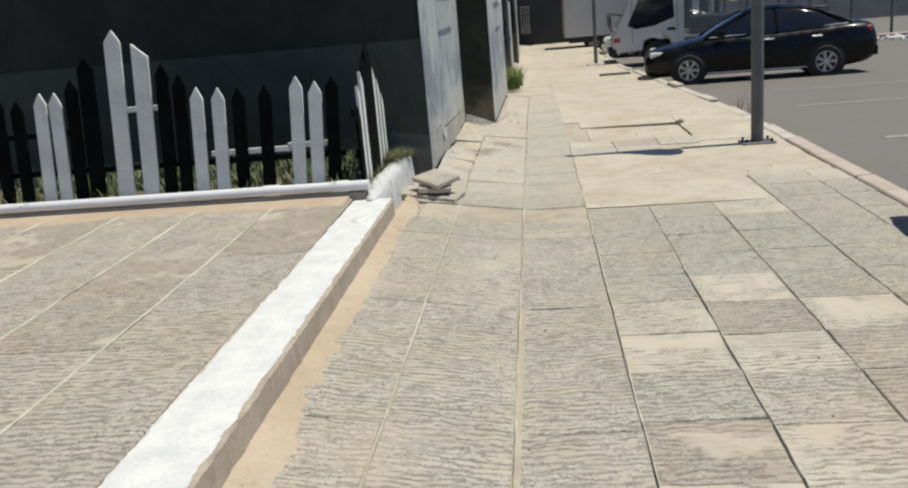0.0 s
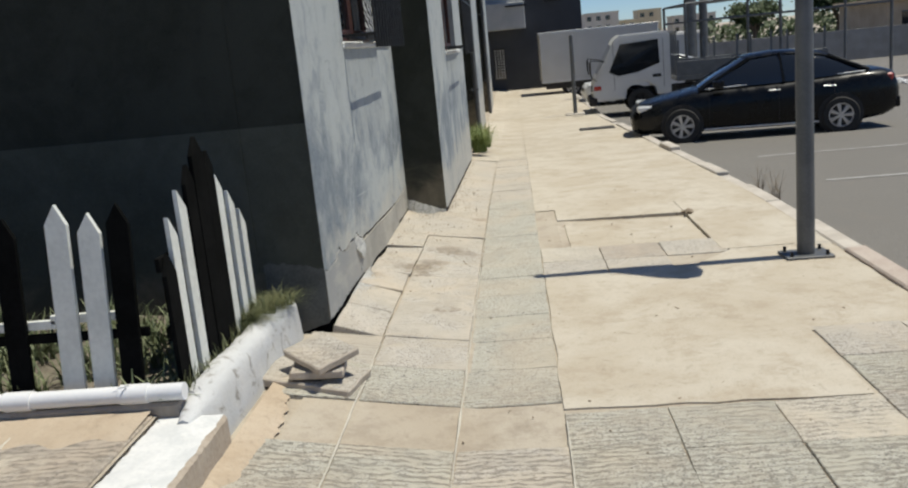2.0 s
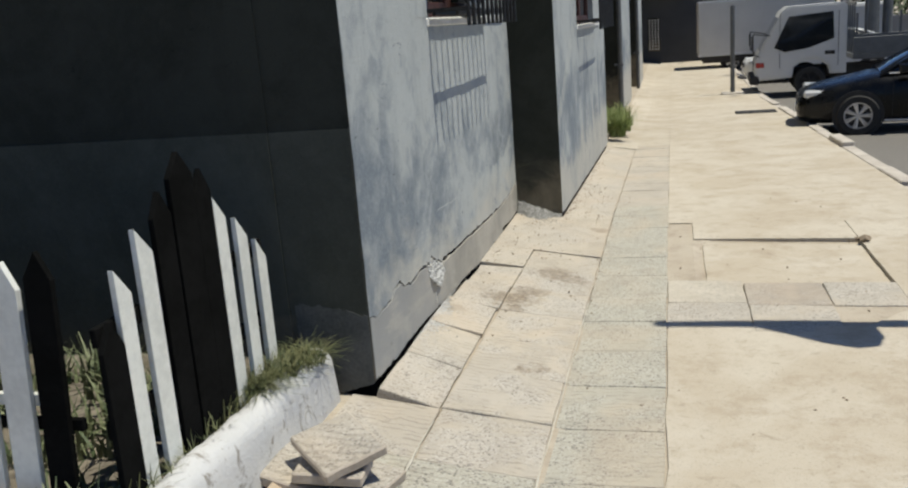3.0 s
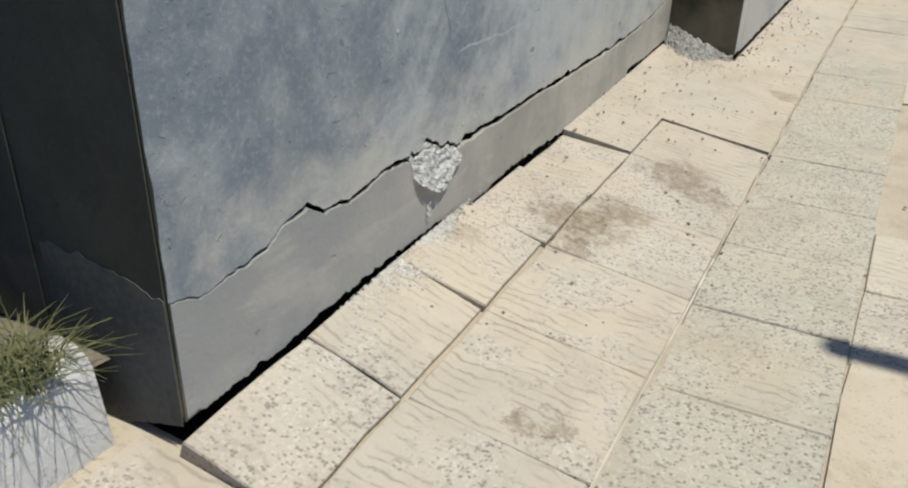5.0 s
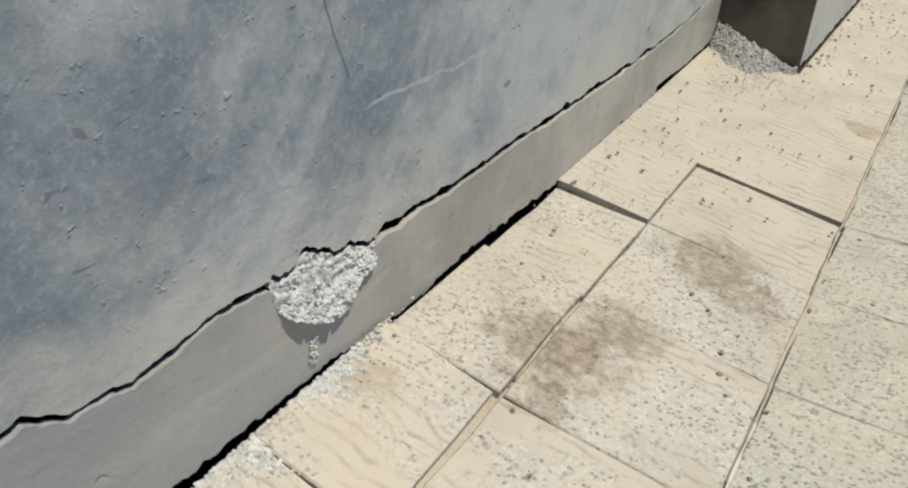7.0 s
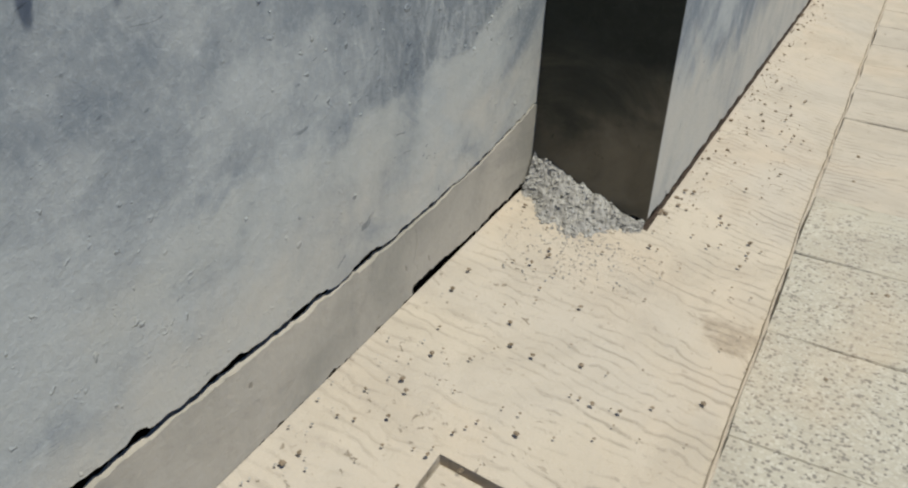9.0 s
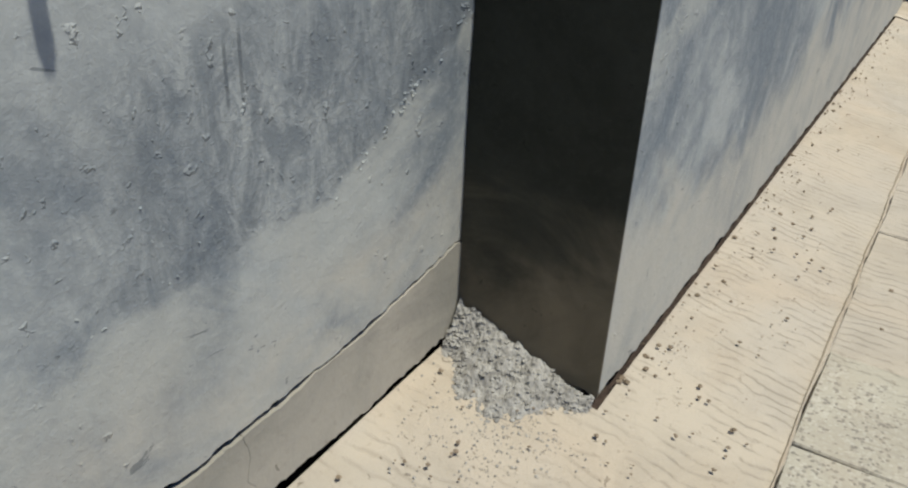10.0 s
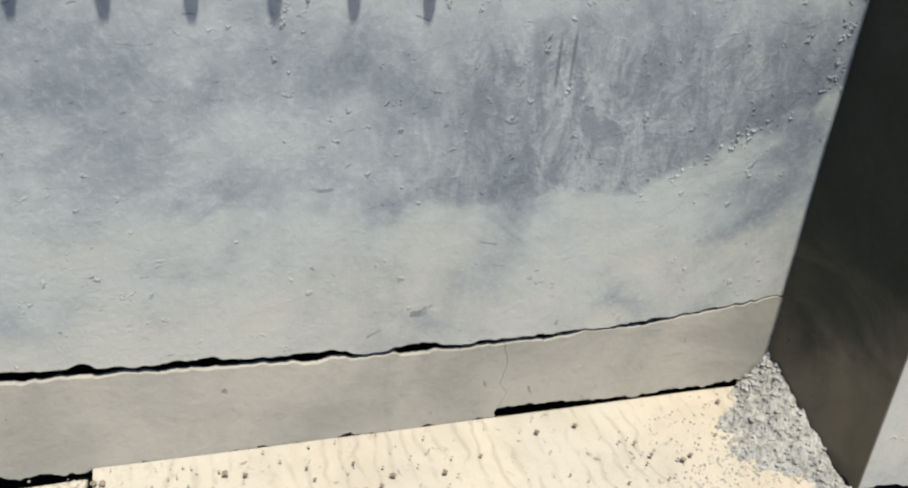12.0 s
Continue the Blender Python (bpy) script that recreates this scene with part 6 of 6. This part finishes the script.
KIND = {(3, 3.9): TILE_PALE, (3, 3.45): TILE_PALE, (2, 3.4): TILE_PALE, (2, 3.85): TILE_PALE, (4, 3.85): TILE_BROWN, (4, 4.3): TILE_PALE, (4, 3.4): TILE_PALE, (5, 3.85): TILE_PALE, (5, 3.4): TILE_BROWN, (6, 3.85): TILE_BROWN, (5, 6.1): TILE_PALE, (6, 6.1): TILE, (5, 2.95): TILE_BROWN, (6, 7.0): TILE_GREY, (6, 6.55): TILE_PALE, (7, 6.55): TILE_BROWN, (7, 7.0): TILE}
laid = []
for col in range(len(XS) - 1):
    if col < 3:
        for row in range(-17, 20):            # long worn courses first, single slabs from the stack of loose ones on
            if row <= -4 and (row + 17) % 3:
                continue
            laid.append((col, ROW0 + PITCH * row, PITCH * (3 if row < -4 and row + 3 <= -3 else 1)))
    else:
        base = 4.355 if col == 3 else 4.30
        laid += [(col, base + 0.445 * k, 0.445) for k in range(-10, 12)]
        laid += [(col, base + 0.445 * 12 + 0.44 * k, 0.44) for k in range(0, 6)]
for col, ya, deep in laid:
    x0, x1 = XS[col], XS[col + 1]
    yb = ya + deep
    cx, cy = (x0 + x1) / 2, (ya + yb) / 2
    if (cy > 11.2 and col > 2) or any(a < cx < b and c < cy < d for a, b, c, d in SKIP):
        continue
    if col > 2 and ya < 6.48 < yb and x0 < 1.6:
        yb = 6.49                             # cut against the concrete patch
        cy, deep = (ya + yb) / 2, yb - ya
        if deep < 0.06:
            continue
    xa = x0
    if col == 0:
        if cy < CORNER_Y - 0.1:
            xa = -1.055
        elif cy < STEP_Y - 0.1:
            xa = WALL_X + along([(7.6, 0.016), (8.2, 0.010), (9.0, 0.007), (9.8, 0.005), (11.5, 0.004)], cy)
        else:
            continue
    if col == 1 and cy > STEP_Y:
        xa = STEP_X + 0.012
    if (col == 0 and cy > 9.82) or (col == 1 and cy > 10.28):
        continue
    gap = 0.005 if col > 2 else 0.004
    w, d = x1 - xa - gap, deep - gap
    if (col, round(ya * 20) / 20) in KIND:
        material = KIND[(col, round(ya * 20) / 20)]
    elif col > 2:
        material = TILE_GREY if 4.5 < cy < 6.5 else r.choice((TILE, TILE_GREY, TILE_BROWN, TILE_PALE))
    elif col == 2:
        material = TILE_GREY if 6.0 < cy < 12 else TILE
    else:
        material = TILE_GREY if 5.9 < cy < 7.3 else TILE
    ob = new("paver", tile_mesh(w, d, material, r.randrange(4)))
    ob.parent = pavement
    mx = (xa + x1) / 2
    tilt = 8.0 if mx < -0.12 else 0.0
    dz, slope = r.gauss(0, 0.002), -2.0 if cy > 11.7 else 0.0
    if col == 0 and 7.45 < cy < 9.82:         # the side at the wall has heaved or sunk
        heave = [(7.76, 0.052), (8.22, 0.050), (8.68, 0.044), (9.13, 0.010), (9.6, -0.014)]
        edge = along(heave, cy)
        slope = math.degrees(math.atan2((along(heave, cy + 0.2) - along(heave, cy - 0.2)) / 2, 0.4))
        dz += edge / 2
        tilt += math.degrees(math.atan2(edge, 0.30))
        dz -= 0.016 if cy > 9.37 else 0.0
    if col == 1 and 9.3 < cy < 10.3:
        dz -= 0.012 if cy > 9.8 else 0.006
    ob.matrix_basis = pose(mx, cy, gz(mx, cy) + 0.004 + dz, slope + r.gauss(0, 0.2 if deep < 0.6 else 0.05), tilt + r.gauss(0, 0.3), r.gauss(0, 0.25))

for row in range(0, 4):                       # long ribbed courses of the terrace
    y0 = 0.6 + 1.36 * row
    for col in range(6):
        x1 = -1.362 - (0.52 if col else 0) - 0.575 * max(0, col - 1)
        wide = 0.575 if col else 0.52
        ob = new("paver", tile_mesh(wide - 0.004, 1.358, TILE_BROWN if (row + col) % 3 == 0 else TILE, r.randrange(4)))
        ob.parent = terrace
        ob.matrix_basis = pose(x1 - wide / 2, y0 + 0.68, terrace_height(x1, y0 + 0.68) + r.gauss(0, 0.0008), 0.42, r.gauss(0, 0.08), r.gauss(0, 0.1))


def seam(x, y0, y1, width, height, parent, material):
    """Pale mortar smeared along a joint, breaking off here and there."""
    bm = bmesh.new()
    n = int((y1 - y0) * 30)
    rows = []
    for i in range(n + 1):
        y = y0 + (y1 - y0) * i / n
        w = max(0.001, width * (0.55 + 0.7 * noise.noise(Vector((y * 2.1, x, 5))) + 0.5 * noise.noise(Vector((y * 13, x, 5)))))
        z = height(x, y)
        rows.append([bm.verts.new((x + 0.006 * noise.noise(Vector((y * 3, x, 1))) + w * f, y, z + h)) for f, h in ((-0.5, 0.001), (-0.15, 0.007), (0.2, 0.0065), (0.5, 0.001))])
    for p, q in zip(rows, rows[1:]):
        for k in range(3):
            bm.faces.new((p[k], p[k + 1], q[k + 1], q[k]))
    return part("joint_mortar", bm, material, parent)


for x in (-1.882, -2.457, -3.03, -3.6):
    seam(x, 0.7, 6.0, 0.022, terrace_height, terrace, CREAM_MORTAR)
for x, y1 in ((-0.645, 7.4), (-0.155, 9.2), (0.315, 6.4), (0.775, 5.0)):
    seam(x, 0.8, y1, 0.012, lambda a, b: gz(a, b) + 0.003, pavement, CREAM_MORTAR)
seam(-0.1575, 9.0, 16.6, 0.022, lambda a, b: gz(a, b) - 0.004, pavement, MORTAR)
bm = bmesh.new()                              # sand blown against the pipe
rows = []
for i in range(101):
    x = -1.37 - 3.6 * i / 100
    w = 0.34 * (0.75 + 0.6 * noise.noise(Vector((x * 1.3, 3, 3))) + 0.25 * noise.noise(Vector((x * 7, 3, 3))))
    rows.append([bm.verts.new((x, 6.055 - w * f, terrace_height(x, 6.055 - w * f) + h)) for f, h in ((0, 0.014), (0.4, 0.009), (0.8, 0.004), (1.0, -0.003))])
for p, q in zip(rows, rows[1:]):
    for k in range(3):
        bm.faces.new((p[k], q[k], q[k + 1], p[k + 1]))
tagged(part("sand_drift", bm, SAND), "pale orange sand blown against the white pipe", "sand", kind="stuff")
